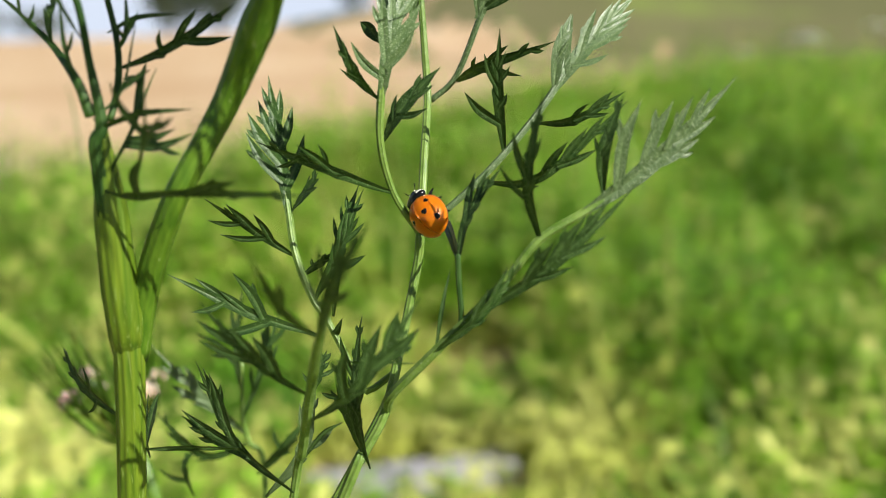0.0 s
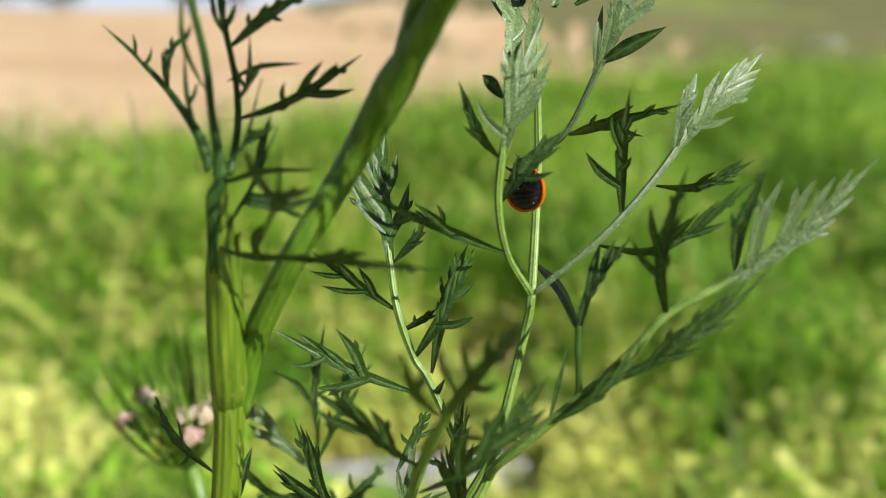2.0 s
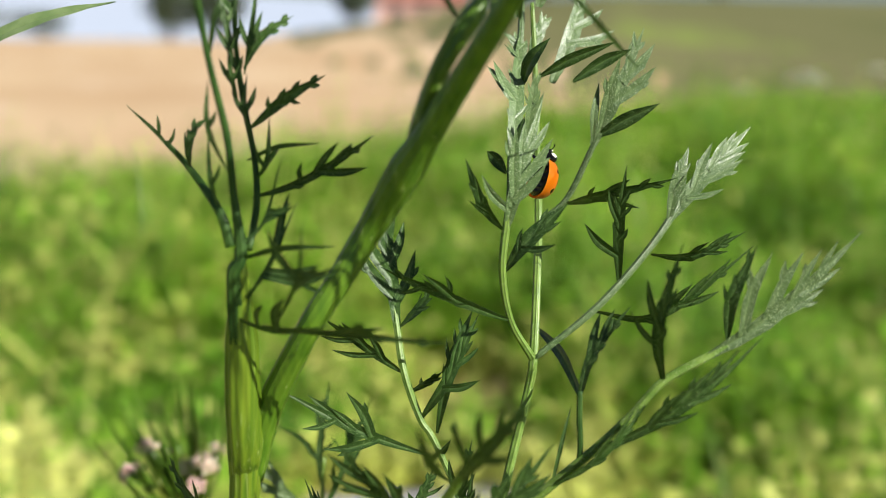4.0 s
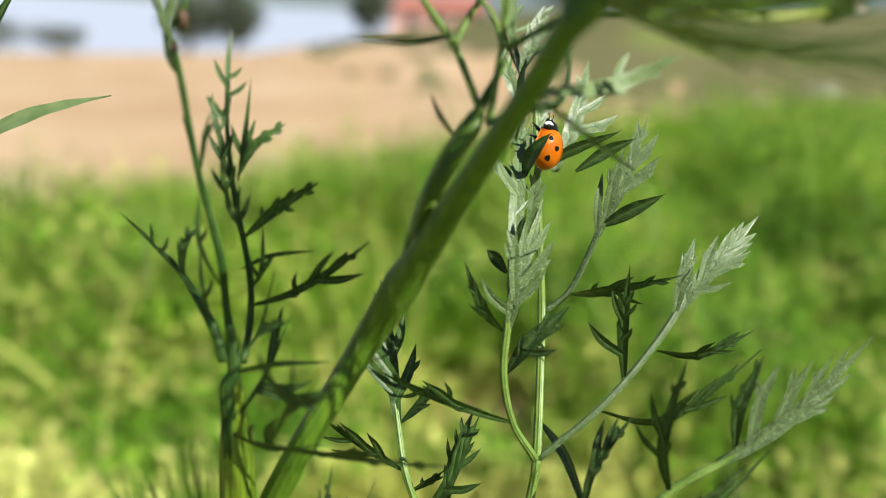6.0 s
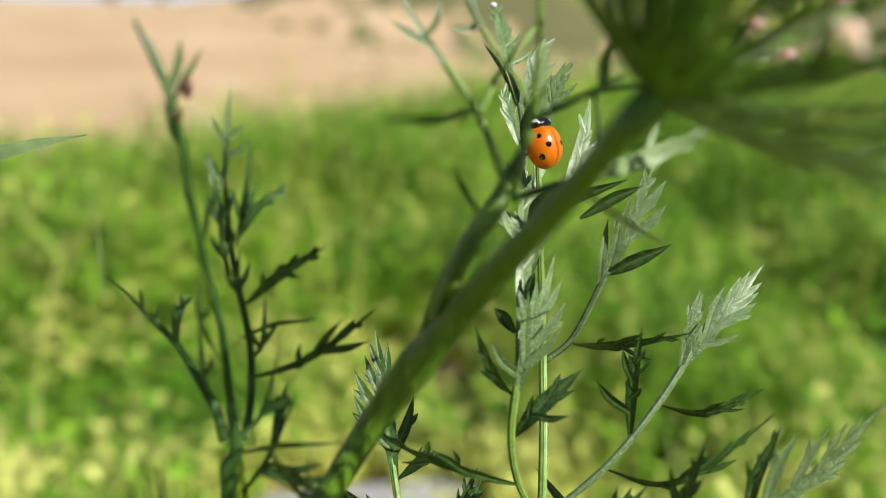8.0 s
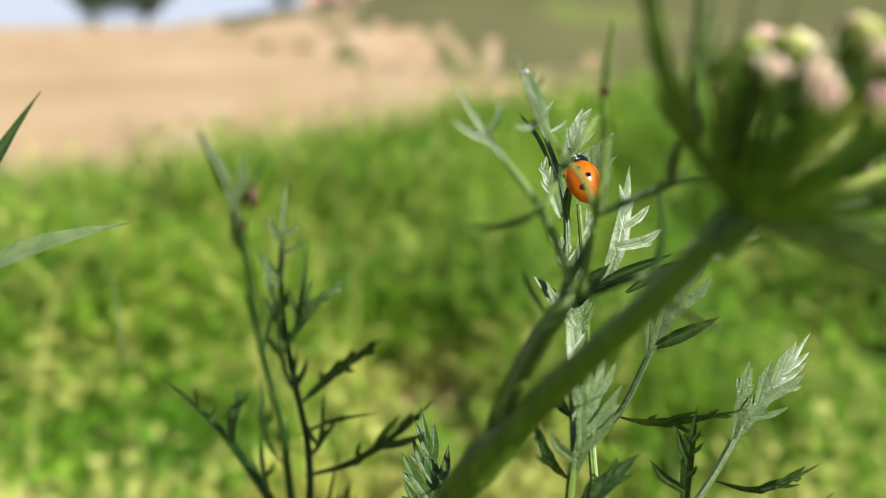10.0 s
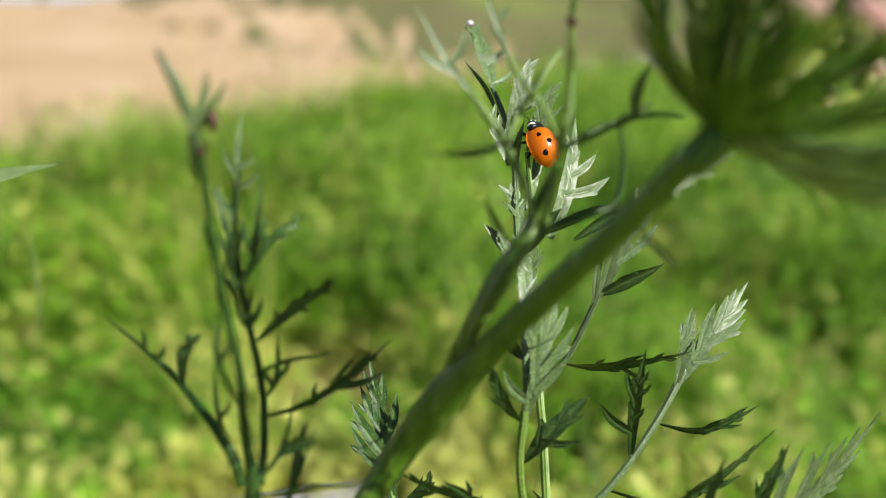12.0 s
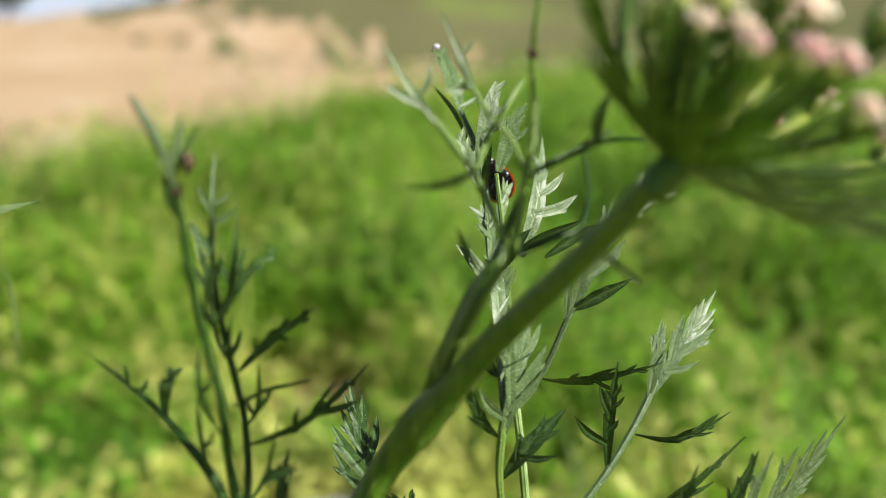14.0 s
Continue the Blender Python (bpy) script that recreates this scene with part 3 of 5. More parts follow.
pinna_left = rib(carrot, [(-2.9, 133.9, -26.2), (-6.5, 133, -20.4), (-8.2, 132.1, -13.4), (-8.1, 132.4, -6.9), (-7.3, 133, -0.5)], [0.49, 0.38, 0.44, 0.49, 0.38])
leaflet(pinna_left, [(-8.1, 132.4, -6.9), (-6.9, 133, 0.3), (-3.7, 135.8, 11.6)], 1.7, [(0.2, 51, 6.9), (0.35, 13, 9.7), (0.3, -28, 7.1), (0.45, -23, 8.2), (0.55, 1, 7.3), (0.65, -18, 6.3)], turn=8, neck=0.4, mat=PALE_LIT_LEAF)
leaflet(pinna_left, [(-8.5, 132.4, -6.9), (-11.4, 131.5, -2.9), (-14.4, 130.7, 3.2)], 1.3, [(0.3, 17, 3.9), (0.6, -10, 3.4)], turn=-28)
leaflet(pinna_left, [(-7.8, 132.1, -12.9), (-5.1, 131.1, -8.5), (0.2, 130.7, -2.5)], 2.0, [(0.42, -45, 5.4), (0.6, -19, 4.6), (0.62, 14, 3.8)], turn=-24, neck=0.15, belly=0.62)
leaflet(pinna_left, [(-6.3, 133, -20.4), (-15.6, 131.1, -15.6), (-25.6, 130.2, -12.6)], 1.4, [(0.45, -18, 6.6), (0.5, -58, 4.2), (0.6, 13, 3.7), (0.7, 45, 3.8)], turn=-34, neck=0.3)
leaflet(pinna_left, [(-8.3, 134.9, 0.9), (-9.8, 135.8, 2.7), (-11.2, 136.4, 3.8)], 1.6, turn=-28)
pinna_right = rib(carrot, [(-2.7, 134.1, -26.4), (6.3, 135.8, -18.6), (13.9, 139.7, -10.6), (19.2, 143.4, -3.8), (23, 146.3, -0)], [0.38, 0.44, 0.44, 0.49, 0.38], label="pale cut leaf branch in sunlit colour", mat=PALE_LIT_LEAF)
leaflet(pinna_right, [(17.9, 142.5, -5.5), (23.5, 145.3, 1.4), (30.7, 149.2, 8.3)], 2.1, [(0.1, 29, 9.7), (0.3, 16, 7.8), (0.5, 10, 6.5), (0.65, 7, 5.1), (0.35, -23, 8.1), (0.5, -20, 6.9), (0.2, -41, 5.8), (0.62, -16, 6.1)], turn=-6, neck=0.5, belly=0.4, mat=PALE_LIT_LEAF)
leaflet(pinna_right, [(17.3, 142.1, -6.8), (17.8, 142.5, -0.3), (19.8, 143.4, 5.1)], 1.7, [(0.5, -21, 3.8)], turn=10, mat=PALE_LIT_LEAF)
leaflet(pinna_right, [(14.6, 139.7, -10.9), (20, 136.8, -9.6), (26.8, 134.5, -5.9)], 1.2, [(0.45, 30, 4.1), (0.62, 19, 4.2), (0.6, -23, 3.6), (0.75, 25, 2.9)], turn=30, neck=0.25)
leaflet(pinna_right, [(9.7, 137.7, -14.8), (8.7, 135.8, -6.6), (8.6, 133.9, 2.8)], 1.4, [(0.25, 44, 7.1), (0.55, 22, 5.5), (0.6, -35, 3.1), (0.7, -22, 2.9)], turn=-20, neck=0.4)
leaflet(pinna_right, [(6.3, 135.8, -19.2), (14.5, 131.1, -16.6), (25.9, 128.2, -6.9)], 1.3, [(0.5, 24, 6.6), (0.62, 17, 6.2), (0.72, 10, 6), (0.6, -18, 5.9)], turn=32, neck=0.25)
pinna_up = rib(carrot, [(-1.3, 149, -8.1), (2.6, 149.2, -4.5), (5.8, 149.2, 3.1), (7.9, 149.5, 9.2)], [0.39, 0.39, 0.39, 0.33], label="pale cut leaf branch in sunlit colour", mat=PALE_LIT_LEAF)
leaflet(pinna_up, [(6.1, 149.2, 4.4), (8.9, 149.5, 11.9), (12.9, 150.5, 22.7)], 1.8, [(0.45, -28, 8.7), (0.2, 5, 11.1), (0.62, -19, 7.8), (0.7, 5, 5.2)], turn=10, neck=0.6, mat=PALE_LIT_LEAF)
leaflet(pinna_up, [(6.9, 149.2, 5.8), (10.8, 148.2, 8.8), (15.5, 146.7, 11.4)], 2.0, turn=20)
leaflet(pinna_up, [(6.1, 149.2, 4.2), (5.8, 149.2, 9.2), (6.4, 149.5, 14.1)], 1.1, turn=5, mat=PALE_LIT_LEAF)
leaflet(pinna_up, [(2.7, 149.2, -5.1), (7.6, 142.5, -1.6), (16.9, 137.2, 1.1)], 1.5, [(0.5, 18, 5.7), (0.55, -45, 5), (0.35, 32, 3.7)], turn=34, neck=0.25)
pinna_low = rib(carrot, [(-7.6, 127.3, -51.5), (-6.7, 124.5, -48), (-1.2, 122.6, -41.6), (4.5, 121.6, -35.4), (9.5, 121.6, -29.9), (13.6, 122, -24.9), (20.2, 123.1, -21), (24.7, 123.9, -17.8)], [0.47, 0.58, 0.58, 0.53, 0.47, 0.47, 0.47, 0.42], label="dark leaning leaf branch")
leaflet(pinna_low, [(19.4, 122.9, -21.5), (28.4, 124.5, -14.7), (39.9, 126.4, -3.7)], 2.2, [(0.25, 46, 12.3), (0.42, 31, 10.3), (0.58, 24, 7.9), (0.72, 20, 5.8), (0.45, -13, 8.6), (0.62, -14, 7.2)], turn=22, neck=0.35, mat=PALE_LIT_LEAF)
leaflet(pinna_low, [(5.6, 121.2, -34.6), (14.7, 120.1, -26.8), (25.5, 119.7, -17.5)], 1.7, [(0.3, 25, 8.2), (0.45, 19, 9), (0.6, 12, 8.3), (0.55, -21, 6.5), (0.35, -20, 5.8)], turn=32, neck=0.5)
leaflet(pinna_low, [(-0.2, 121.6, -40.4), (5.4, 120.1, -34.1), (10.8, 119.3, -27.5)], 1.5, [(0.4, 25, 6), (0.6, 17, 5.8)], turn=40)
leaflet(pinna_low, [(13.6, 122, -24.9), (12, 119.7, -16.6), (13.2, 117.4, -5)], 1.4, [(0.35, 39, 6), (0.5, 21, 7), (0.6, -17, 4.4)], turn=-36, neck=0.35)
leaflet(pinna_low, [(22.1, 123.5, -19.2), (21.9, 122.6, -13), (24, 121.6, -5.7)], 1.5, [(0.4, 24, 3.5)], turn=-16)
pinna_twig = rib(carrot, [(2.9, 121.8, -37.4), (3.1, 122, -35), (2.8, 122.4, -31.5), (2.6, 123.1, -27.2)], [0.29, 0.33, 0.33, 0.33], label="dark leaf twig", mat=SHOOT)
leaflet(pinna_twig, [(2.7, 123.1, -27.6), (1.6, 134.5, -25.6), (-1.9, 146, -24.2)], 1.4, turn=-32, neck=0.5)
leaflet(pinna_twig, [(2.7, 123.1, -27.6), (4.1, 123.5, -22), (8.7, 123.9, -15.1)], 1.2, [(0.4, 4, 7.2), (0.6, 9, 5.4)], turn=-36, neck=0.5)
leaflet(pinna_low, [(-0.3, 122.2, -40.1), (0.5, 122.6, -35), (1.6, 123.1, -29.2)], 0.6, turn=-8, neck=0.7)
pinna_top = rib(carrot, [(-7.6, 132.4, -5.2), (-7.4, 138.7, 4.7), (-6.8, 145.9, 12.7), (-6, 152.9, 17.7), (-5.7, 156.8, 24), (-6.1, 162.5, 29.5), (-7.3, 168.2, 34.4), (-7.9, 174.8, 38.7), (-9.1, 180.5, 43.4)], [0.49, 0.43, 0.43, 0.43, 0.43, 0.38, 0.32, 0.27, 0.16], label="pale upper leaf branch in sunlit colour", mat=PALE_LIT_LEAF)
leaflet(pinna_top, [(-7.6, 132.6, -4.9), (-7.3, 139.3, 5.5), (-6.8, 146.3, 13.6), (-6, 154.3, 21.5)], 1.9, [(0.52, 32, 7.7), (0.8, 35, 3.4), (0.72, -27, 5.1), (0.6, -23, 4.7)], turn=5, neck=0.5, mat=PALE_LIT_LEAF, sag=0)
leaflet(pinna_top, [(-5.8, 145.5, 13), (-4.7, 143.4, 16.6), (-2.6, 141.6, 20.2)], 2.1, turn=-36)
leaflet(pinna_top, [(-6.5, 133.9, 1.9), (-7.6, 133, 4.4), (-8.8, 133, 7.7)], 1.1, turn=10, mat=PALE_LIT_LEAF)
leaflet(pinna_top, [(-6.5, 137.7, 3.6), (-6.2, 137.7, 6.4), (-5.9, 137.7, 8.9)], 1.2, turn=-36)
leaflet(pinna_top, [(-7.3, 168.0, 34.5), (-8.0, 174.5, 39.6), (-8.7, 181.0, 44.6)], 2.7, [(0.3, -37, 5.0), (0.05, -52, 5.8), (0.35, 12, 3.4), (0.6, -25, 2.6)], turn=8, neck=0.4, belly=0.5, sag=0.0, mat=PALE_LIT_LEAF)
leaflet(pinna_top, [(-5.8, 162.0, 29.2), (-4.0, 164.0, 34.5), (-2.2, 166.0, 39.7)], 2.9, [(0.45, -42, 4.5), (0.2, -40, 5.8), (0.6, 22, 2.4)], turn=8, neck=0.4, belly=0.5, sag=0.0, mat=PALE_LIT_LEAF)
leaflet(pinna_top, [(-2.8, 160.0, 25.7), (-1.4, 160.0, 30.9), (0.1, 160.0, 36.2)], 2.9, [(0.45, -39, 4.8), (0.62, 18, 2.2)], turn=8, neck=0.4, belly=0.5, sag=0.0, mat=PALE_LIT_LEAF)
leaflet(pinna_top, [(-0.6, 152.5, 13.6), (2.2, 157.0, 20.8), (5.1, 163.0, 31.1)], 2.7, [(0.55, -36, 6.6), (0.4, -50, 8.4)], turn=8, neck=0.4, belly=0.5, sag=0.0, mat=PALE_LIT_LEAF)
leaflet(pinna_top, [(-6.5, 157.0, 23.7), (-8.0, 158.5, 27.8), (-9.5, 160.0, 31.9)], 1.6, [(0.4, -37, 2.6), (0.5, 20, 1.8)], turn=8, neck=0.4, belly=0.5, sag=0.0, mat=PALE_LIT_LEAF)
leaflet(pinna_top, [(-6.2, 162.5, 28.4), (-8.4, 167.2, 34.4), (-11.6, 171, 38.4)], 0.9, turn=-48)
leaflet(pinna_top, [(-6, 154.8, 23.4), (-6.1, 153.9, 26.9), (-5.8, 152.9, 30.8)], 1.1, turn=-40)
leaflet(pinna_top, [(-4.4, 154.0, 17.5), (-2.9, 157.0, 21.2), (-1.5, 159.0, 24.5)], 1.9, [(0.3, 24, 3.4)], turn=24, mat=PALE_LIT_LEAF)
leaflet(pinna_top, [(-5.5, 152.6, 13.9), (-6.2, 152.9, 17.7), (-7.7, 153.9, 21)], 1.9, [(0.4, 48, 3.6)], turn=24, mat=PALE_LIT_LEAF)
leaflet(pinna_top, [(-5.4, 152, 9.2), (-7.9, 152, 11.9), (-11.1, 152, 15.8)], 1.9, turn=24, neck=0.4, mat=PALE_LIT_LEAF)
leaflet(pinna_top, [(-4.4, 151.1, 4.2), (-3.8, 150.1, 9.7), (-3.7, 149.7, 14.9)], 1.8, [(0.4, -24, 4), (0.5, 41, 2.9)], turn=24, mat=PALE_LIT_LEAF)
leaflet(rachis, [(-3, 150.1, 14.5), (1.8, 149.2, 17.7), (8.4, 148.2, 20.4)], 1.7, turn=36)
leaflet(rachis, [(2.4, 150.1, 14), (6.9, 149.7, 17.5), (11, 149.2, 19.4)], 1.8, turn=28)
# the greyer leaf behind
leaf_b = rib(carrot, [(-49.3, 135.4, -130), (-8.8, 131.1, -53.5), (-11.5, 133, -50.4), (-16.8, 135.8, -40.7), (-19.1, 136.8, -37.6), (-21.9, 138.7, -30.9), (-23.5, 142.6, -24.2), (-24.6, 145.5, -18.1)], [0.43, 0.43, 0.43, 0.43, 0.48, 0.48, 0.43], label="bluish green leaf stalk")
leaflet(leaf_b, [(-23.4, 142.4, -24.6), (-25.2, 146.8, -15.2), (-27.2, 150.6, -4.2)], 1.9, [(0.2, 29, 10), (0.35, 25, 9.8), (0.5, 16, 8.1), (0.45, -25, 7.5), (0.6, -13, 7.1), (0.7, 14, 5.5), (0.15, -28, 9.4)], turn=5, neck=0.5)
leaflet(leaf_b, [(-22.1, 139.3, -31.2), (-27.3, 137.7, -26.9), (-34.6, 135.8, -21.7)], 1.3, [(0.4, 35, 6.8), (0.5, -13, 6.5), (0.65, 33, 5.2), (0.3, -24, 5.8)], turn=-30, neck=0.3)
leaflet(leaf_b, [(-18, 135.3, -42.7), (-28.2, 133, -38.3), (-39.4, 131.1, -32)], 1.4, [(0.35, 35, 8.4), (0.4, -38, 8.5), (0.6, -11, 6.9), (0.65, 44, 5.2), (0.5, -15, 5.7)], turn=-8, neck=0.25)
leaflet(leaf_b, [(-18.9, 136.8, -37.5), (-14.6, 135.8, -30.2), (-11.1, 135.3, -20.2)], 1.4, [(0.4, -41, 6.3), (0.55, 13, 6.1), (0.6, -25, 5), (0.7, 8, 4.5)], turn=-14, neck=0.3)
leaflet(leaf_b, [(-22.8, 142, -24.6), (-19.9, 140.6, -21.1), (-18.4, 140.2, -18.4)], 1.4, [(0.5, 40, 2.2)], turn=-32)
leaflet(leaf_b, [(-21.2, 138.3, -34.1), (-18.5, 137.7, -31.9), (-16, 137.2, -30)], 1.1, [(0.4, 60, 1.8)], turn=36)
leaflet(leaf_b, [(-16.4, 138.7, -40.6), (-14.1, 137.7, -28.7), (-11.9, 136.8, -19.8)], 1.6, [(0.5, 28, 4.4), (0.55, -27, 4.7), (0.65, 27, 3.2)], turn=-16)
leaflet(leaf_b, [(-16.3, 135.5, -41.5), (-15.6, 134.9, -41.7), (-14.4, 133, -39.2)], 1.0, turn=32)
leaflet(leaf_b, [(-13.1, 133, -53.7), (-11.6, 132.1, -46.5), (-11.3, 131.1, -38.3)], 1.2, [(0.4, 29, 6.9), (0.5, -21, 4.4)], turn=-28)
leaflet(leaf_b, [(-20.9, 133, -54.1), (-18.5, 133, -48.4), (-16.8, 133, -44.1)], 1.2, [(0.4, 64, 2.6), (0.5, -40, 4)], turn=10)
# a slender upright leaf further back
leaf_c = rib(carrot, [(-39.3, 155.4, -160), (-33.4, 163.4, -85), (-36, 163.4, -72.3), (-36.9, 163.4, -67.7), (-36.8, 164.3, -56.9)], [0.47, 0.41, 0.41, 0.27], label="slender back leaf stalk")
leaflet(leaf_c, [(-36.9, 163.4, -68.3), (-32.8, 163.4, -58.8), (-28.2, 164.3, -44.4)], 1.0, [(0.35, 27, 4.9), (0.5, -13, 6.9), (0.6, 12, 7.6), (0.7, -23, 6.3)], turn=-12)
leaflet(leaf_c, [(-37.1, 164.3, -63.6), (-37.5, 164.3, -54.7), (-36.1, 165.3, -42)], 1.1, [(0.35, 34, 5.9), (0.45, -47, 4.2), (0.6, 15, 6)], turn=-8)
leaflet(leaf_c, [(-36.9, 164.3, -59.1), (-40.6, 164.3, -53.6), (-45.2, 164.3, -51.4)], 1.0, turn=-24)
leaflet(leaf_c, [(-36.3, 163.4, -71.1), (-41.8, 162.5, -65.1), (-52.7, 161.5, -52.7)], 1.4, [(0.4, 8, 7.7), (0.55, 19, 7.6), (0.6, -13, 7.3), (0.7, 7, 6.6)], mat=PALE_LIT_LEAF)
leaflet(leaf_c, [(-36, 163.4, -72.8), (-44.1, 161.5, -73.7), (-52.7, 160.6, -64.9)], 1.8, [(0.5, 0, 8.8)], turn=-32)
leaflet(leaf_c, [(-34.7, 163.4, -79.2), (-29.5, 162.5, -73), (-24.4, 161.5, -66.9)], 1.6, [(0.5, 54, 5.2)], turn=16)
leaflet(leaf_c, [(-45.7, 159.6, -81.9), (-46.9, 159.6, -76.2), (-46.2, 159.6, -72.8)], 1.2, [(0.3, 68, 6.7)], turn=-32)
# the leaf that hangs nearest the lens
leaf_d = rib(carrot, [(-31.3, 127.4, -130), (-21.7, 126.4, -66.1), (-19.2, 121.6, -55.3), (-17, 115.9, -44.7), (-14.9, 109.2, -36.2), (-12.1, 101.7, -27.3)], [0.52, 0.52, 0.57, 0.57, 0.42], label="near dark leaf stalk")
leaflet(leaf_d, [(-14.5, 108.7, -34.9), (-10.5, 98.8, -24.9), (-6.7, 92.5, -16.7)], 1.4, [(0.3, 41, 7.7), (0.45, 29, 7.2), (0.4, -22, 6.6), (0.62, 22, 5)], turn=-20, neck=0.4)
leaflet(leaf_d, [(-14.7, 108.7, -34.5), (-17.4, 100.7, -28), (-19.3, 93.5, -21)], 1.2, [(0.55, -21, 6.1)], turn=-24)
leaflet(leaf_d, [(-17, 115.9, -44.8), (-23, 114, -38.5), (-29.9, 112.1, -30.8)], 1.2, [(0.45, -9, 7.2), (0.5, 27, 7.9), (0.65, 18, 6.4), (0.3, -25, 8.4)], turn=-24)
leaflet(leaf_d, [(-17.1, 116.9, -48.7), (-9.9, 114, -41.2), (-2.1, 111.2, -29.8)], 1.5, [(0.35, 37, 10), (0.5, 20, 9.3), (0.6, -12, 8.5), (0.7, 15, 6.2)], turn=20)
leaflet(leaf_d, [(-13.5, 114, -39.3), (-8.4, 114, -39.3), (-3, 114, -39.6)], 0.7, turn=40)
leaflet(leaf_d, [(-21.3, 125.4, -63.5), (-30.1, 129.2, -57.5), (-35.6, 129.2, -44.6)], 1.4, [(0.45, 19, 11.3), (0.6, -15, 9.3), (0.55, 0, 11.4), (0.4, 18, 12.2)], turn=-24)
leaflet(leaf_d, [(-29.5, 129.2, -58.2), (-36.5, 125.4, -55.8), (-43.7, 123.5, -55.8)], 1.0, turn=-40, neck=0.5)
leaflet(leaf_d, [(-19.4, 122.6, -57.1), (-16.3, 121.6, -52.4), (-13.4, 121.6, -50.9)], 0.9, turn=36)
leaflet(leaf_b, [(-10, 125.4, -59.8), (-10.8, 124.5, -49.7), (-11.3, 124.5, -39.7)], 1.5, [(0.45, 23, 6.1), (0.5, -21, 6.4)], turn=-36)
leaflet(leaf_b, [(-11.2, 125.4, -57.1), (-12.7, 125.4, -50.1), (-15.5, 125.4, -47.6)], 1.7, [(0.5, 2, 2.7)], turn=-36)
leaflet(leaf_b, [(-26.6, 131.1, -67.2), (-20.1, 130.2, -58.4), (-17.9, 129.2, -46.4)], 1.4, [(0.6, 26, 5.4), (0.5, -30, 6.4)], mat=PALE_LIT_LEAF)
# small dark leaves low on the stem
leaflet(stem, [(-46, 126.4, -52.2), (-51.6, 130.2, -48.5), (-56.5, 133.4, -44)], 1.4, [(0.4, -55, 4.1), (0.3, 98, 3.2)], turn=-30)
leaflet(stem, [(-43.1, 127.3, -57.9), (-42, 129.2, -53.4), (-41.6, 130.2, -49.8)], 1.3, turn=-32)
leaflet(stem, [(-42.9, 128.2, -59.3), (-43.4, 129.2, -56.1), (-43.2, 130.2, -50.2)], 0.8, turn=-24)
# the leafy side shoot
shoot = rib(carrot, [(-43.5, 119.7, -21.2), (-43.7, 119.3, -15.4), (-43.7, 118.9, -11.6), (-42.8, 118.9, -9.1), (-43.9, 119.3, -1.4), (-44.6, 118.8, 5.7), (-46.7, 117.1, 16.1), (-48.4, 114.5, 29.5), (-50.1, 113.7, 34.7), (-52.2, 113.5, 39.2)], [1.08, 0.93, 0.86, 0.72, 0.43, 0.43, 0.36, 0.36, 0.36, 0.22], name="shoot", label="slim green side shoot", mat=SHOOT)
shoot_b = rib(carrot, [(-42.1, 120.1, -8.9), (-41.8, 123.5, -3.7), (-42.4, 125.4, 2.1), (-44.4, 126.4, 11.1), (-45.5, 126.9, 20), (-45.4, 127.3, 29.4)], [0.38, 0.38, 0.32, 0.32, 0.25, 0.19], name="shoot", label="slim green side shoot", mat=SHOOT)
shoot_c = rib(carrot, [(-44.1, 118.8, -8.3), (-45.8, 119.7, -3.9), (-51.2, 126.4, 0.5), (-55, 128.2, 3.8)], [0.57, 0.5, 0.36, 0.28], name="shoot", label="dark side branch", mat=SHOOT)
leaflet(shoot_c, [(-53.3, 126.9, 2.3), (-56.3, 128.2, 5.3), (-60.5, 129.2, 8.4)], 0.6, [(0.4, -49, 2.7), (0.2, -99, 2.7)], turn=-24, neck=0.6)
leaflet(shoot_c, [(-51.2, 126.4, 0.7), (-51, 126.4, 3.8), (-50, 126.4, 7)], 1.2, [(0.4, 24, 2.3)], turn=-24)
leaflet(shoot_c, [(-45.8, 119.7, -4.1), (-46.8, 119.7, 0.5), (-47.2, 119.7, 6.2)], 0.8, [(0.4, -41, 3.2)], turn=-24)
leaflet(shoot_b, [(-42.6, 124.5, -2.7), (-35.9, 125.8, 0.6), (-26.9, 127.7, 6)], 1.1, [(0.55, 29, 5.7), (0.68, 16, 4.1), (0.6, -29, 6.7), (0.45, 66, 3)], turn=36, neck=0.2, belly=0.65)
leaflet(shoot_b, [(-42.9, 125.4, 6.5), (-38.9, 126.4, 10.3), (-33.5, 127.3, 13.7)], 1.3, [(0.5, -3, 3.2), (0.55, -62, 1.9), (0.3, 60, 2)], turn=32, neck=0.3)
leaflet(shoot_b, [(-43.5, 125.4, 2.1), (-39.5, 125.8, 4.2), (-34, 126.4, 4.7)], 0.7, turn=32)
leaflet(shoot_b, [(-44.1, 126.4, 14), (-41.8, 126.9, 18.1), (-37.9, 127.3, 21.1)], 1.0, [(0.4, -6, 3.1)], turn=8)
leaflet(shoot_b, [(-45.2, 126.9, 22.1), (-45.3, 127.3, 27.4), (-45, 127.7, 32.4)], 0.7, [(0.2, -56, 3.3), (0.3, 25, 3.9), (0.4, -55, 2.5)], mat=PALE_LIT_LEAF)
leaflet(shoot_b, [(-45.2, 126.9, 15.9), (-46.9, 126.9, 20.6), (-47.4, 126.9, 24.7)], 0.8, [(0.4, -45, 3.3)], turn=5, mat=PALE_LIT_LEAF)
leaflet(shoot, [(-48.2, 114.6, 28.6), (-50.0, 113.7, 34.8), (-52.6, 113.4, 40.2)], 0.6, [(0.3, -29, 5.6), (0.2, 10, 3)], turn=20, neck=0.6, mat=PALE_LIT_LEAF)
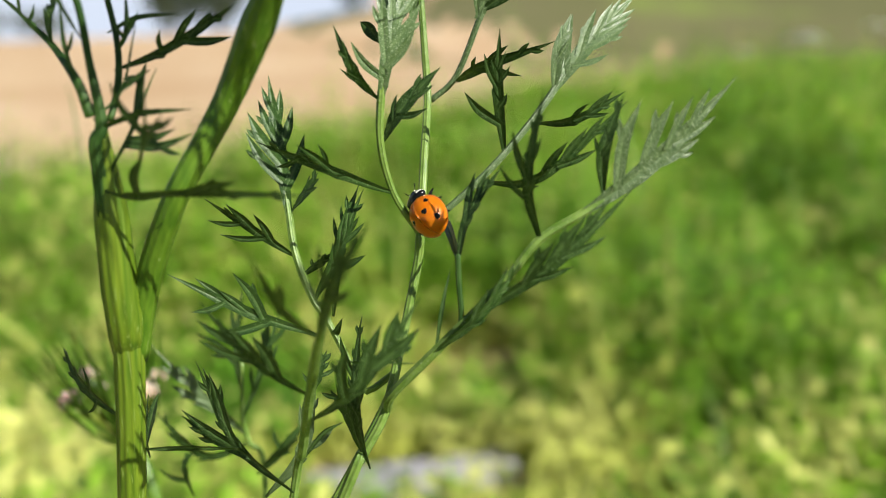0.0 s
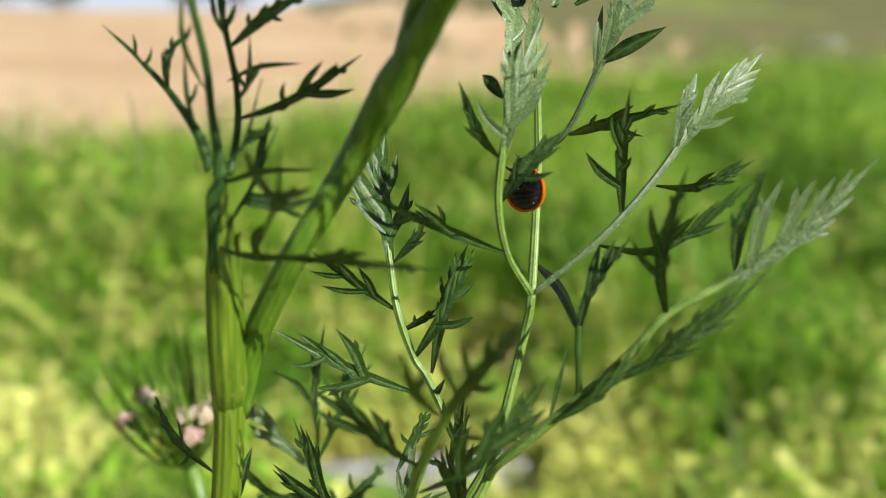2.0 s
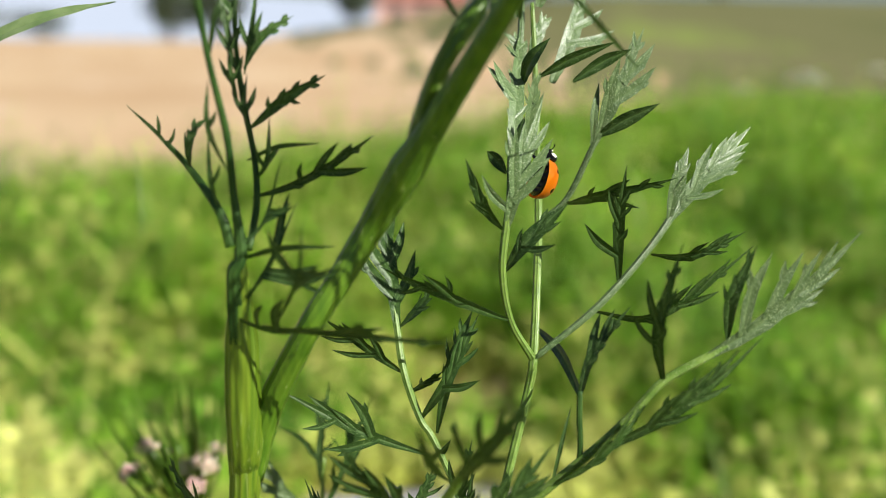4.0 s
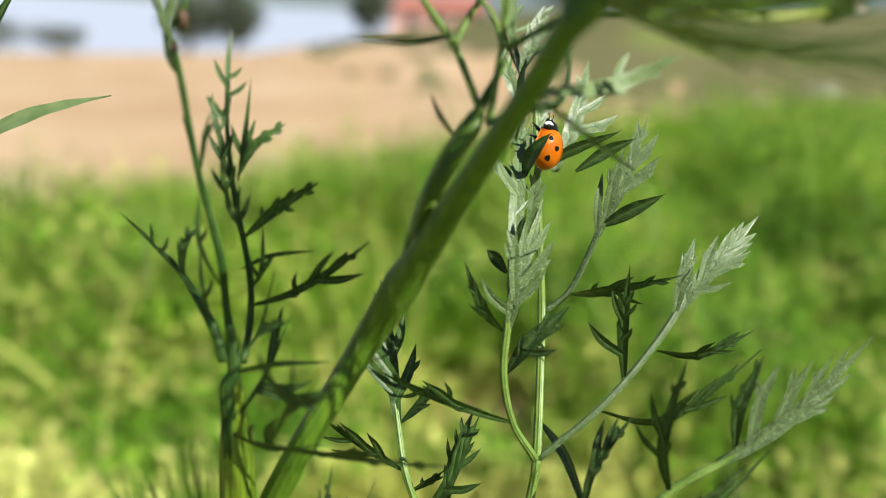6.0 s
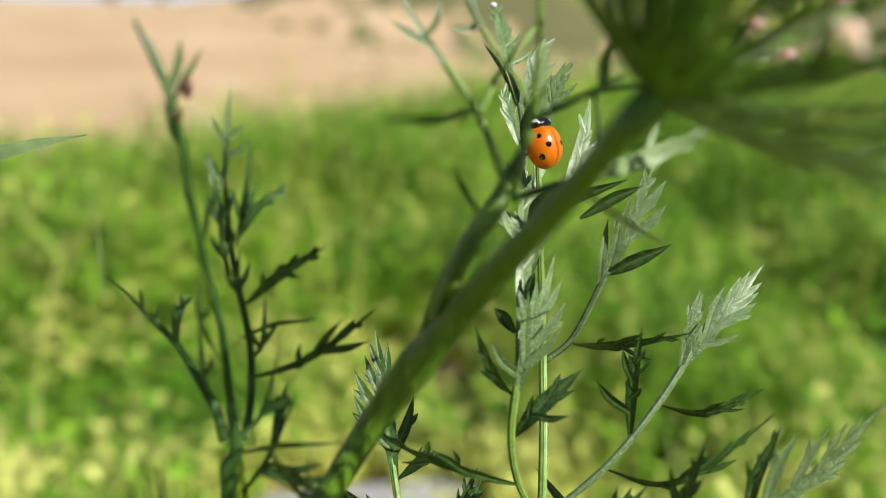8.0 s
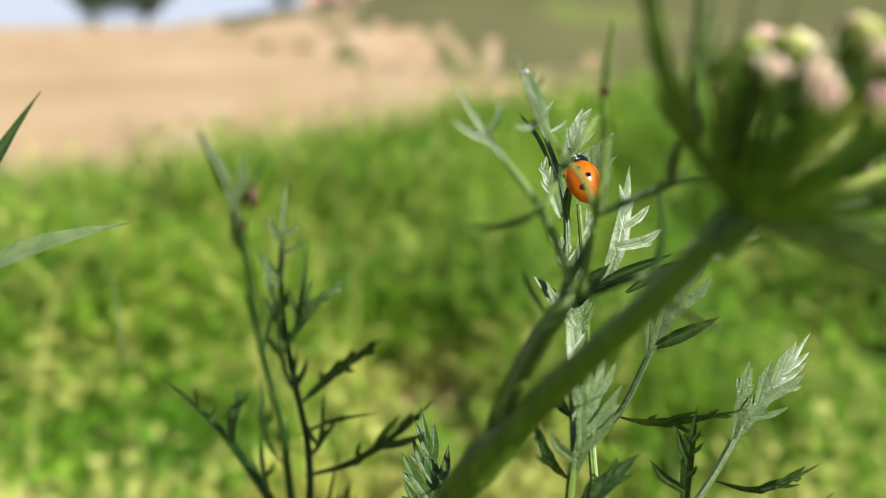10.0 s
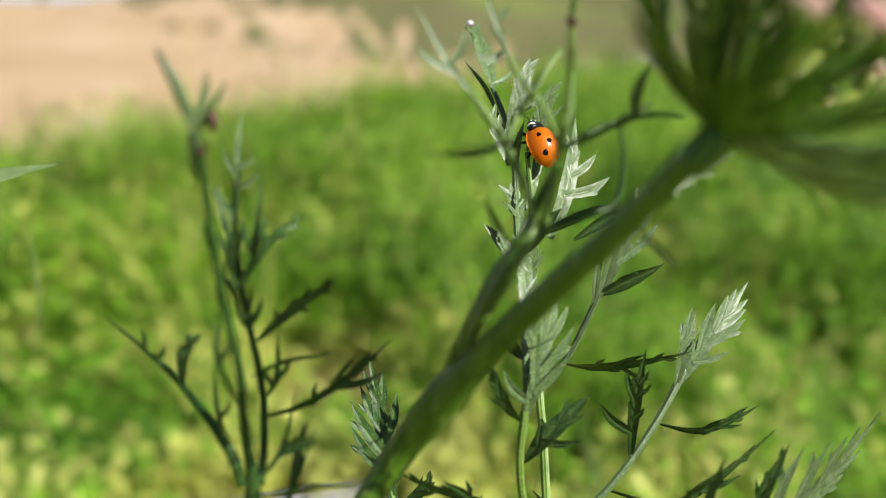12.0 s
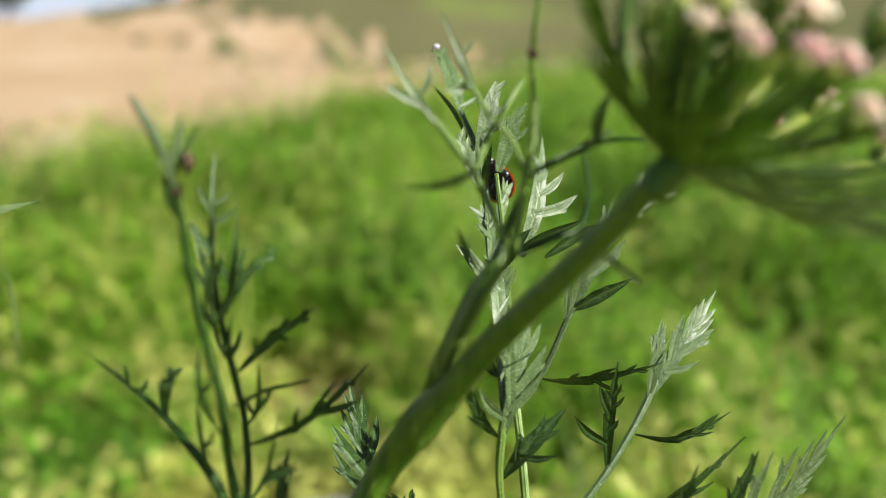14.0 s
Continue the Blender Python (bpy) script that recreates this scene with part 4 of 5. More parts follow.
leaflet(shoot, [(-48.6, 114.2, 31.3), (-47.5, 114.3, 33.7), (-45.7, 114.7, 36.9)], 0.7, turn=10, mat=LEAF)
leaflet(shoot, [(-47.0, 117.0, 16.8), (-47.5, 116.9, 20.0), (-48.4, 116.9, 22.2)], 0.7, turn=10)
leaflet(shoot, [(-43.8, 118.9, -8.8), (-40.0, 119.7, -5.0), (-38.1, 120.2, 3.0)], 0.6, [(0.6, -65, 4.4), (0.5, -36, 4.7)], turn=-28, neck=0.5)
leaflet(shoot, [(-43.2, 118.9, -9.8), (-37.1, 117.8, -7.3), (-30.4, 116.8, -7.2)], 0.9, turn=36, neck=0.6)
leaflet(shoot, [(-43.8, 119.3, -17.7), (-37.4, 115.9, -18.0), (-30.7, 114.0, -16.8)], 0.8, [(0.5, 66, 6.3), (0.3, 67, 5)], turn=36, neck=0.6)
leaflet(shoot, [(-39.6, 116.3, -17.8), (-27.6, 112.1, -16.1), (-15.1, 109.2, -16.9)], 1.0, [(0.4, 10, 7.7)], turn=40, neck=0.6)
leaflet(shoot, [(-42.1, 119.3, -15.3), (-38.6, 120.1, -10.5), (-35.9, 120.7, -2.3)], 0.7, [(0.6, 10, 7.8), (0.4, -53, 7.8), (0.35, -55, 11.2)], turn=-20, neck=0.5)
leaflet(shoot, [(-37.7, 114.0, -17.5), (-33.4, 109.2, -9.1), (-33.4, 107.3, -2.8)], 0.6, [(0.4, -16, 5.9), (0.5, 53, 6.9), (0.55, -57, 5.5)], turn=-16, neck=0.5)
leaflet(shoot_b, [(-45, 126.4, 12.9), (-46.2, 126.7, 17.3), (-47.1, 126.9, 23.4)], 0.7, [(0.4, -33, 3.9), (0.35, 16, 4)], turn=12)
leaflet(shoot_b, [(-44.1, 126.5, 13.2), (-43.3, 126.9, 18.7), (-42.5, 127.3, 26.6)], 0.7, [(0.4, -14, 4.3), (0.35, 29, 4.1)], turn=12)
leaflet(shoot_b, [(-45.2, 126.9, 19.4), (-46.6, 127.3, 22), (-48.1, 127.3, 24.3)], 0.7, [(0.4, -48, 3.5), (0.35, 9, 3.5)], turn=12)
leaflet(shoot_b, [(-44.7, 126.2, 9), (-45.7, 125.8, 13.3), (-46, 125.4, 17.2)], 0.7, [(0.4, -35, 3.7), (0.35, 17, 3.7)], turn=12)
leaflet(shoot_b, [(-42.9, 125.4, 5), (-43.9, 125.4, 9.3), (-43.5, 125.4, 13.5)], 0.7, [(0.4, -34, 3.7), (0.35, 18, 3.7)], turn=12)
leaflet(shoot_b, [(-42.1, 124.5, -0.4), (-40.6, 124.5, 2.5), (-40.4, 124.5, 8.3)], 0.7, [(0.4, -2, 3.7), (0.35, 48, 3.2)], turn=12)
leaflet(shoot, [(-44.6, 119.1, 1.4), (-46.4, 118.6, 7.0), (-46.8, 118.1, 12.6)], 0.8, [(0.5, -41, 2.6)], turn=-20)
leaflet(shoot, [(-46.5, 117.3, 14.8), (-45.4, 116.9, 19.5), (-45.0, 116.8, 22.6)], 0.8, [(0.5, -20, 2.5)], turn=-20)
leaflet(shoot, [(-48.0, 115.0, 26.5), (-48.8, 114.6, 28.9), (-49.4, 114.0, 32.5)], 0.8, [(0.5, -45, 2.6)], turn=-20)
# a slender stalk with narrow dark leaves against the flower stalk
side_stalk = rib(carrot, [(-22, 118.2, 2.6), (-21, 116.7, 7.6), (-19, 114.6, 13.8), (-16.8, 114.4, 18.4), (-14.5, 115, 21.9), (-13.2, 116.8, 25.1), (-10.7, 118.2, 29.7)], [0.6, 0.95, 1.15, 1.25, 1.05, 0.52, 0.37], name="side_stalk", label="dark leaf sheath beside the flower stalk", mat=STEM)
rib(side_stalk, [(-20.8, 114.9, 4.5), (-20.6, 113.8, 10), (-19.4, 112.9, 15), (-17.2, 113.0, 20), (-14.6, 114.4, 24)], [0.05, 0.2, 0.26, 0.24, 0.1], name="membrane", label="pale dry sheath margin", mat=PALE_BRACT, ridges=0.0)
side_up = rib(carrot, [(-12.5, 115.9, 22.7), (-11.5, 116.3, 30.7), (-11.1, 115.9, 38), (-11.6, 115.3, 44.9), (-11.5, 114, 51.6)], [0.41, 0.29, 0.29, 0.29, 0.18], name="side_stalk", label="thin upright stalk", mat=RIB)
side_left = rib(carrot, [(-13.4, 115.3, 23.6), (-16.6, 118.2, 30.8), (-19.1, 119.3, 34.3), (-22.5, 120.7, 38.7)], [0.36, 0.36, 0.36, 0.24], name="side_stalk", label="thin forked stalk", mat=RIB)
leaflet(side_left, [(-20.4, 119.7, 36), (-23.7, 121, 39.8), (-26.9, 121.6, 45.1)], 0.7, [(0.4, -60, 4.5), (0.3, 24, 5.3)], turn=10, neck=0.6, mat=PALE_LIT_LEAF)
leaflet(side_left, [(-17.2, 114.8, 32.2), (-22.0, 110.2, 31.5), (-27.8, 105.9, 31.4)], 0.9, turn=-28, neck=0.5)
side_fork = rib(carrot, [(-16.8, 117.8, 31.4), (-14.8, 119.7, 35.3), (-12.3, 121.6, 38.7), (-10.1, 123.5, 41.4)], [0.3, 0.3, 0.3, 0.24], name="side_stalk", label="thin forked stalk", mat=RIB)
side_mid = rib(carrot, [(-11.5, 116.7, 31.9), (-12.5, 118.8, 34.9), (-14.9, 119.7, 37.5), (-16.9, 120.7, 40.7), (-18.5, 121.6, 43.7)], [0.24, 0.24, 0.24, 0.24, 0.18], name="side_stalk", label="thin forked stalk", mat=RIB)
leaflet(side_mid, [(-16, 120.5, 38.9), (-18.2, 122, 43.7), (-20.3, 123.5, 49.1)], 0.6, [(0.5, -60, 2.5), (0.2, 89, 3.7)], neck=0.6, mat=PALE_LIT_LEAF)
leaflet(side_stalk, [(-16.2, 115, 20.6), (-18, 115, 23.3), (-19.4, 115, 26)], 0.7, turn=-24)
leaflet(side_stalk, [(-10.1, 117.4, 30.8), (-10.3, 117.4, 34.5), (-10, 117.8, 40)], 0.6, turn=5, mat=PALE_BRACT)
leaflet(side_stalk, [(-10.7, 117.8, 31), (-5.9, 115.9, 34.3), (-1.6, 114, 36.2)], 0.7, [(0.7, 58, 6.6)], turn=24, neck=0.6)
side_hook = rib(carrot, [(-12.9, 115.1, 22.6), (-7.8, 115.9, 24.3), (-4.5, 116.8, 25.3), (-3.5, 117.8, 29.6), (-4.1, 118.8, 34.2)], [0.35, 0.41, 0.35, 0.23, 0.17], name="side_stalk", label="curved dark leaf stalk", mat=SHOOT)
side_arm = rib(carrot, [(-11.7, 116.3, 31), (-7.8, 117.4, 32.9), (-4.1, 118.8, 34.2), (0, 117.8, 35.2), (2.4, 116.8, 35.2)], [0.23, 0.23, 0.23, 0.23, 0.18], name="side_stalk", label="thin dark leaf stalk", mat=SHOOT)
leaflet(side_arm, [(-4.5, 118.8, 33.9), (-2.9, 117.8, 35.2), (-1.2, 116.8, 36.6)], 0.9, turn=-10, neck=0.5, mat=PALE_BRACT)
leaflet(flower_stalk, [(-9.2, 99.8, 26.8), (-1.2, 111, 21.6), (7.3, 125, 16.3)], 0.7, turn=32, neck=0.7)
leaflet(flower_stalk, [(-8.3, 106.4, 26.2), (1.5, 118.0, 27.0), (10.0, 118.5, 31.3)], 1.7, [(0.5, 40, 5.2)], turn=-5, neck=0.3, mat=PALE_BRACT)

# ---- the flower head on the leaning stalk ----
UMBEL = place((-4.4, 94.4, 35.0))
AXIS = Vector((0.62, -0.04, 0.78)).normalized()


def floret_head(rng, parent, at, way, size, mat, count=16, label=""):
    """A knob of closed florets."""
    bm = bmesh.new()
    side = way.orthogonal().normalized()
    up = way.cross(side)
    for k in range(count):
        q, a = math.sqrt((k + 0.5) / count), k * 2.4
        c = at + (side * math.cos(a) * q + up * math.sin(a) * q) * size + way * size * 0.6 * (1 - q * q) + way * rng.uniform(0, 0.15) * size
        m = Matrix.Translation(c) @ (way + (c - at) / size * 0.4).to_track_quat("Z", "Y").to_matrix().to_4x4() @ Matrix.Diagonal((size * 0.22, size * 0.22, size * 0.34, 1))
        bmesh.ops.create_icosphere(bm, subdivisions=1, radius=1.0, matrix=m)
    return tagged(part("floret_head", bm, mat, parent, label), kind="stuff")


def umbel():
    r = random.Random(3)
    bm = bmesh.new()
    tube(bm, [UMBEL - AXIS * 0.0035, UMBEL, UMBEL + AXIS * 0.002], [0.0013, 0.0018, 0.0012], 12, 8, 0.05)
    head = part("umbel", bm, STEM, carrot, "half-closed umbel with pink buds and thread-like bracts")
    side = AXIS.cross(Vector((0, 0, 1))).normalized()
    up = side.cross(AXIS)
    count = 34
    for k in range(count):
        q, a = math.sqrt((k + 0.5) / count), k * 2.4
        spread = radians(58) * q
        way = (AXIS * math.cos(spread) + (side * math.cos(a) + up * math.sin(a)) * math.sin(spread)).normalized()
        size = r.uniform(0.0105, 0.014) + 0.011 * max(way.x, 0) ** 2  # the rays on the lower side are the longest
        end = UMBEL + way * size
        bm = bmesh.new()
        tube(bm, [UMBEL + AXIS * 0.0012, UMBEL + way * size * 0.55 - AXIS * 0.0012 * q, end], [0.0006, 0.00045, 0.0004], 6, 6)
        part("ray", bm, BRACT if k % 4 else RAY, head)
        aim = (way * 0.5 + AXIS * 0.5 + Vector((0, 0, 0.4))).normalized()
        s = aim.orthogonal().normalized()
        bm = bmesh.new()
        for j in range(9):  # the small stalks that hold the florets of one knob
            b, lean = j * 2.4, 0.5 * math.sqrt((j + 0.5) / 9)
            out = (aim + (s * math.cos(b) + aim.cross(s) * math.sin(b)) * lean).normalized()
            tube(bm, [end - aim * 0.0003, end + out * 0.0008, end + out * 0.0018], [0.00018, 0.00014, 0.0002], 5, 3)
        part("pedicel_tuft", bm, FLORET_GREEN, head, "yellow-green tuft of flower stalks")
        if k % 5 != 2:  # some knobs are still green and shut
            floret_head(r, head, end + aim * 0.002, aim, r.uniform(0.0014, 0.0019), (FLORET, PINK, FLORET, FLORET_GREEN)[k % 4], 14)
        for j in range(6):
            b = j * 1.05 + a
            out = (aim * 0.75 + (s * math.cos(b) + aim.cross(s) * math.sin(b)) * r.uniform(0.7, 1.1)).normalized()
            long = r.uniform(0.5, 0.85)
            bm = bmesh.new()
            blade(bm, spline([end - aim * 0.0012, end + out * 0.0022 * long, end + out * 0.0034 * long + aim * 0.0014 * long], 5), -out, 0.0006, 0.7, 0.4)
            part("bractlet", bm, BRACT, head)
    for k in range(20):
        a = 2 * math.pi * k / 20 + r.uniform(-0.1, 0.1)
        out = side * math.cos(a) + up * math.sin(a)
        low = max(out.x * 0.8 - out.y * 0.6, 0.0)  # the bracts on the low side spread, the others close round the head
        high = max(-out.x, 0.0)
        size = r.uniform(0.015, 0.021) * (1 + 0.7 * low + 0.2 * high)
        flare = r.uniform(0.65, 1.0) + 0.3 * low + 0.35 * high
        rise = r.uniform(0.6, 1.05) * (1 - 0.35 * low)
        if out.y < -0.25 and low < 0.7:  # short ones on the sunny side
            size *= 0.62
        line = spline([UMBEL, UMBEL + (out * flare + AXIS * 0.4) * size * 0.45, UMBEL + (out * flare + AXIS * rise) * size], 16)
        bm = bmesh.new()
        blade(bm, line, AXIS - out * 0.3, 0.0008 + 0.0004 * high, 0.9, 0.3)
        for s in (0.3, 0.44, 0.58, 0.72):
            for turn in (25, -25):
                i = int(s * 16)
                along = (line[i + 1] - line[i]).normalized()
                way = Matrix.Rotation(radians(turn + r.uniform(-6, 6)), 3, (AXIS - along * AXIS.dot(along)).normalized()) @ along
                long = size * r.uniform(0.28, 0.42) * (1.15 - 0.5 * s)
                blade(bm, spline([line[i], line[i] + way * long * 0.55, line[i] + way * long + along * 0.001], 5), AXIS, 0.0004 + 0.0004 * high, 0.8, 0.3)
        part("bract", bm, PALE_BRACT if low > 0.55 else BRACT, head)


umbel()

# withered bud on the shoot, a pale husk on the leaf's tip


def speck(parent, p, size, mat, name, label):
    bm = bmesh.new()
    bmesh.ops.create_icosphere(bm, subdivisions=2, radius=1.0, matrix=Matrix.Translation(place(p)) @ Matrix.Diagonal((size[0] * MM, size[1] * MM, size[2] * MM, 1)))
    for v in bm.verts:
        v.co += (v.co - place(p)) * 0.3 * noise.noise(v.co * 1800)
    part(name, bm, mat, parent, label)


speck(shoot, (-47.1, 113.5, 32.9), (0.6, 0.6, 1.1), WITHERED, "withered_bud", "small brown withered bud")
speck(shoot, (-48.2, 114.0, 29.9), (0.5, 0.5, 0.6), WITHERED, "withered_bud", "small brown withered bud")
speck(rachis, (-9.1, 181.4, 44.5), (0.7, 0.6, 0.6), SHARD, "husk", "tiny pale husk")
speck(rachis, (-9.6, 181.1, 44.0), (0.5, 0.4, 0.4), WITHERED, "husk", "tiny dark husk")
speck(side_up, (-11.7, 115.0, 44.4), (0.6, 0.5, 0.6), WITHERED, "withered_bud", "small dark withered bud")

# ---- the closed umbel of a second plant, behind ----


def bud_plant(at, label):
    r = random.Random(8)
    top = place(at)
    foot = Vector((top.x + 0.05, top.y + 0.03, height(top.x + 0.05, top.y + 0.03) - 0.004))
    plant = thing("wild_carrot_bud", foot, label, "plant")
    bm = bmesh.new()
    tube(bm, [foot, foot.lerp(top, 0.5) + Vector((0.012, 0, 0)), top], [0.0024, 0.002, 0.0018], 10, 16, 0.08)
    part("stalk", bm, STEM, plant)
    axis = Vector((-0.22, -0.15, 1)).normalized()
    side, up = axis.orthogonal().normalized(), axis.cross(axis.orthogonal().normalized())
    for k in range(16):
        q, a = math.sqrt((k + 0.5) / 16), k * 2.4
        way = (axis + (side * math.cos(a) + up * math.sin(a)) * q * 0.8).normalized()
        size = r.uniform(0.014, 0.02)
        bm = bmesh.new()
        tube(bm, [top, top + way * size * 0.6, top + way * size], [0.0007, 0.0006, 0.0011], 6, 5)
        part("ray", bm, BRACT if k & 1 else RAY, plant)
        if abs(way.x - axis.x) > 0.2 and k % 4:
            floret_head(r, plant, top + way * size, way, r.uniform(0.0019, 0.0026), FLORET if k % 3 else PINK, 14)
    for k in range(38):
        a = 2 * math.pi * k / 38 + r.uniform(-0.1, 0.1)
        out = side * math.cos(a) + up * math.sin(a)
        size = r.uniform(0.022, 0.04)
        flare = r.uniform(0.2, 0.5)
        bm = bmesh.new()
        blade(bm, spline([top - axis * 0.001, top + (out * flare + axis * 0.45) * size * 0.5, top + (out * flare + axis * 0.9) * size], 8), -out + axis * 0.2, 0.0013, 0.9, 0.3)
        part("bract", bm, BRACT, plant)


bud_plant((-72.5, 206, -92), "closed pinkish wild carrot umbel behind the stem")

# ---- long leaves of a neighbouring plant that reach in from the side ----


def side_plant():
    foot = Vector((-0.135, 0.16, -0.004))
    plant = thing("neighbouring_plant", foot, "leafy green plant with long narrow pale leaves", "plant")
    stalk = rib(plant, [(-135, 160, -450), (-128, 156, -200), (-120, 152, -20), (-118, 150, 10)], [2.4, 2.2, 1.8, 1.2], "stalk", mat=SHOOT)
    leaflet(stalk, [(-105.2, 152, 6.4), (-84.2, 151.1, 17.3), (-68.8, 150.1, 22.9)], 3.2, turn=-30, neck=0.4, mat=PALE_BRACT)
    leaflet(stalk, [(-105.2, 152, 6.4), (-87.1, 148.2, 26.4), (-77.6, 144.4, 40.9)], 1.9, turn=-10, neck=0.4)
    leaflet(stalk, [(-112.3, 152, -5), (-96.9, 148.2, 9.5), (-89.9, 146.3, 6.9)], 1.6, turn=-10, neck=0.4)


side_plant()

# ---- the ladybird: seven spots, walks up the leaf ----


def dome(side, u, v, lift=0.0):
    """A place on a wing case: u from its tail (-1) to its shoulder (1), v from the seam (0) to the rim (1); millimetres."""
    y = -0.85 + 3.25 * u
    p = max(1 - abs(u) ** 2.3, 0) ** 0.5
    shoulder = 1 - 0.10 * max(u, 0) ** 2
    a = v * radians(97)
    r = 1 + lift
    return Vector((side * 2.9 * p * shoulder * math.sin(a) * r, y, 0.5 + (2.85 * p ** 0.9 * math.cos(a) * r if a < math.pi / 2 else 2.85 * p * math.cos(a))))


def ladybird():
    bug = thing("ladybird", (0, 0, 0), "orange-red seven-spotted ladybird climbing the carrot leaf", "ladybird")

    def grow(name, bm, mat, parent, label=""):
        for v in bm.verts:
            v.co *= MM
        return part(name, bm, mat, parent, label)

    def ball(c, r, rings=12):
        bm = bmesh.new()
        bmesh.ops.create_uvsphere(bm, u_segments=20, v_segments=rings, radius=1.0, matrix=Matrix.Translation(c) @ Matrix.Diagonal((*r, 1)))
        return bm
    belly = grow("abdomen", ball((0, -0.8, 0.45), (2.66, 3.0, 0.55)), BLACK, bug, "black jointed underside")
    for k, (y, wide, long) in enumerate(((1.0, 2.15, 0.62), (0.1, 2.4, 0.62), (-0.8, 2.4, 0.58), (-1.6, 2.2, 0.55), (-2.3, 1.85, 0.5), (-2.95, 1.35, 0.45))):
        bm = ball((0, y, 0.12 + 0.03 * k), (wide, long, 0.42))
        for v in bm.verts:
            v.co.z += 0.05 * noise.noise(v.co * 3.1)
        grow("belly_plate", bm, BELLY, belly, "glossy brown-black belly plate")
    for side in (-1, 1):
        bm = bmesh.new()
        rows = []
        for i in range(25):
            u = math.sin(-math.pi / 2 + math.pi * i / 24)
            rows.append([bm.verts.new(dome(side, u * 0.999, j / 12) + Vector((side * 0.015, 0, 0))) for j in range(13)])
        for a, b in zip(rows, rows[1:]):
            for j in range(12):
                bm.faces.new((a[j], a[j + 1], b[j + 1], b[j]))
        bmesh.ops.solidify(bm, geom=bm.faces[:], thickness=0.08)
        case = grow("wing_case", bm, SHELL, bug, "glossy orange wing case with black spots")
        for u, v, size in ((0.42, 0.52, 0.35), (-0.02, 0.28, 0.4), (-0.5, 0.55, 0.44)):
            bm = bmesh.new()
            c = bm.verts.new(dome(side, u, v, 0.012))
            old = None
            for ring in (0.55, 1.0):
                row = []
                for k in range(14):
                    a = 2 * math.pi * k / 14
                    wob = 1 + 0.1 * math.sin(3 * a + u * 9)
                    row.append(bm.verts.new(dome(side, u + math.sin(a) * size * ring * wob / 3.25, v + math.cos(a) * size * ring * wob / 4.4, 0.011 if ring < 1 else 0.004)))
                for k in range(14):
                    if old:
                        bm.faces.new((old[k], old[(k + 1) % 14], row[(k + 1) % 14], row[k]))
                    else:
                        bm.faces.new((c, row[k], row[(k + 1) % 14]))
                old = row
            grow("spot", bm, BLACK, case)
    bm = ball((0, 1.75, 2.12), (0.6, 0.5, 0.3))
    grow("shoulder_spot", bm, BLACK, bug, "black spot across the seam")
    bm = ball((0, 2.3, 1.15), (1.95, 0.95, 1.0))
    grow("neck_shield", bm, BLACK, bug)
    for side in (-1, 1):
        bm = ball((0, 2.3, 1.15), (1.99, 0.98, 1.03), 24)
        bmesh.ops.subdivide_edges(bm, edges=bm.edges, cuts=1, use_grid_fill=True)
        bmesh.ops.delete(bm, geom=[v for v in bm.verts if not (v.co.x * side > 1.0 and v.co.y > 2.45 and v.co.z > 0.75)], context="VERTS")
        grow("cheek_mark", bm, IVORY, bug, "ivory white corner mark")
    head = grow("head", ball((0, 3.15, 0.85), (0.9, 0.55, 0.58)), BLACK, bug)
    for side in (-1, 1):
        grow("eye_mark", ball((side * 0.6, 3.45, 1.18), (0.15, 0.13, 0.15), 8), IVORY, head, "small white face mark")
        bm = bmesh.new()
        tube(bm, [Vector(q) for q in ((side * 0.5, 3.4, 0.95), (side * 0.95, 3.95, 1.05), (side * 1.15, 4.35, 0.95))], [0.07, 0.06, 0.12], 6, 8)
        grow("antenna", bm, BLACK, head)
        for y, out, fore in ((1.6, 2.3, 1.1), (0.5, 2.7, 0.2), (-0.7, 2.5, -1.2)):
            bm = bmesh.new()
            tube(bm, [Vector(q) for q in ((side * 0.5, y, -0.2), (side * out * 0.56, y + fore * 0.3, -0.42), (side * out * 0.78, y + fore * 0.6, -0.62), (side * out * 0.84, y + fore * 0.85, -1.0), (side * out * 0.9, y + fore * 0.95, -1.05))], [0.26, 0.28, 0.18, 0.1, 0.08], 8, 14)
            grow("leg", bm, BLACK, bug)
    return bug


bug = ladybird()

# ---- motion ----


def bug_pose(p, ahead, back):
    """Where the ladybird stands: plan millimetres of its middle, the way of its head, the way of its back."""
    y = Vector(ahead).normalized()
    z = Vector(back)
    z = (z - y * z.dot(y)).normalized()
    x = y.cross(z)
    turn = Matrix((x, y, z)).transposed().to_4x4()
    return Matrix.Translation(place(p)) @ turn @ Matrix.Translation((0, 0.0004, -0.0014))


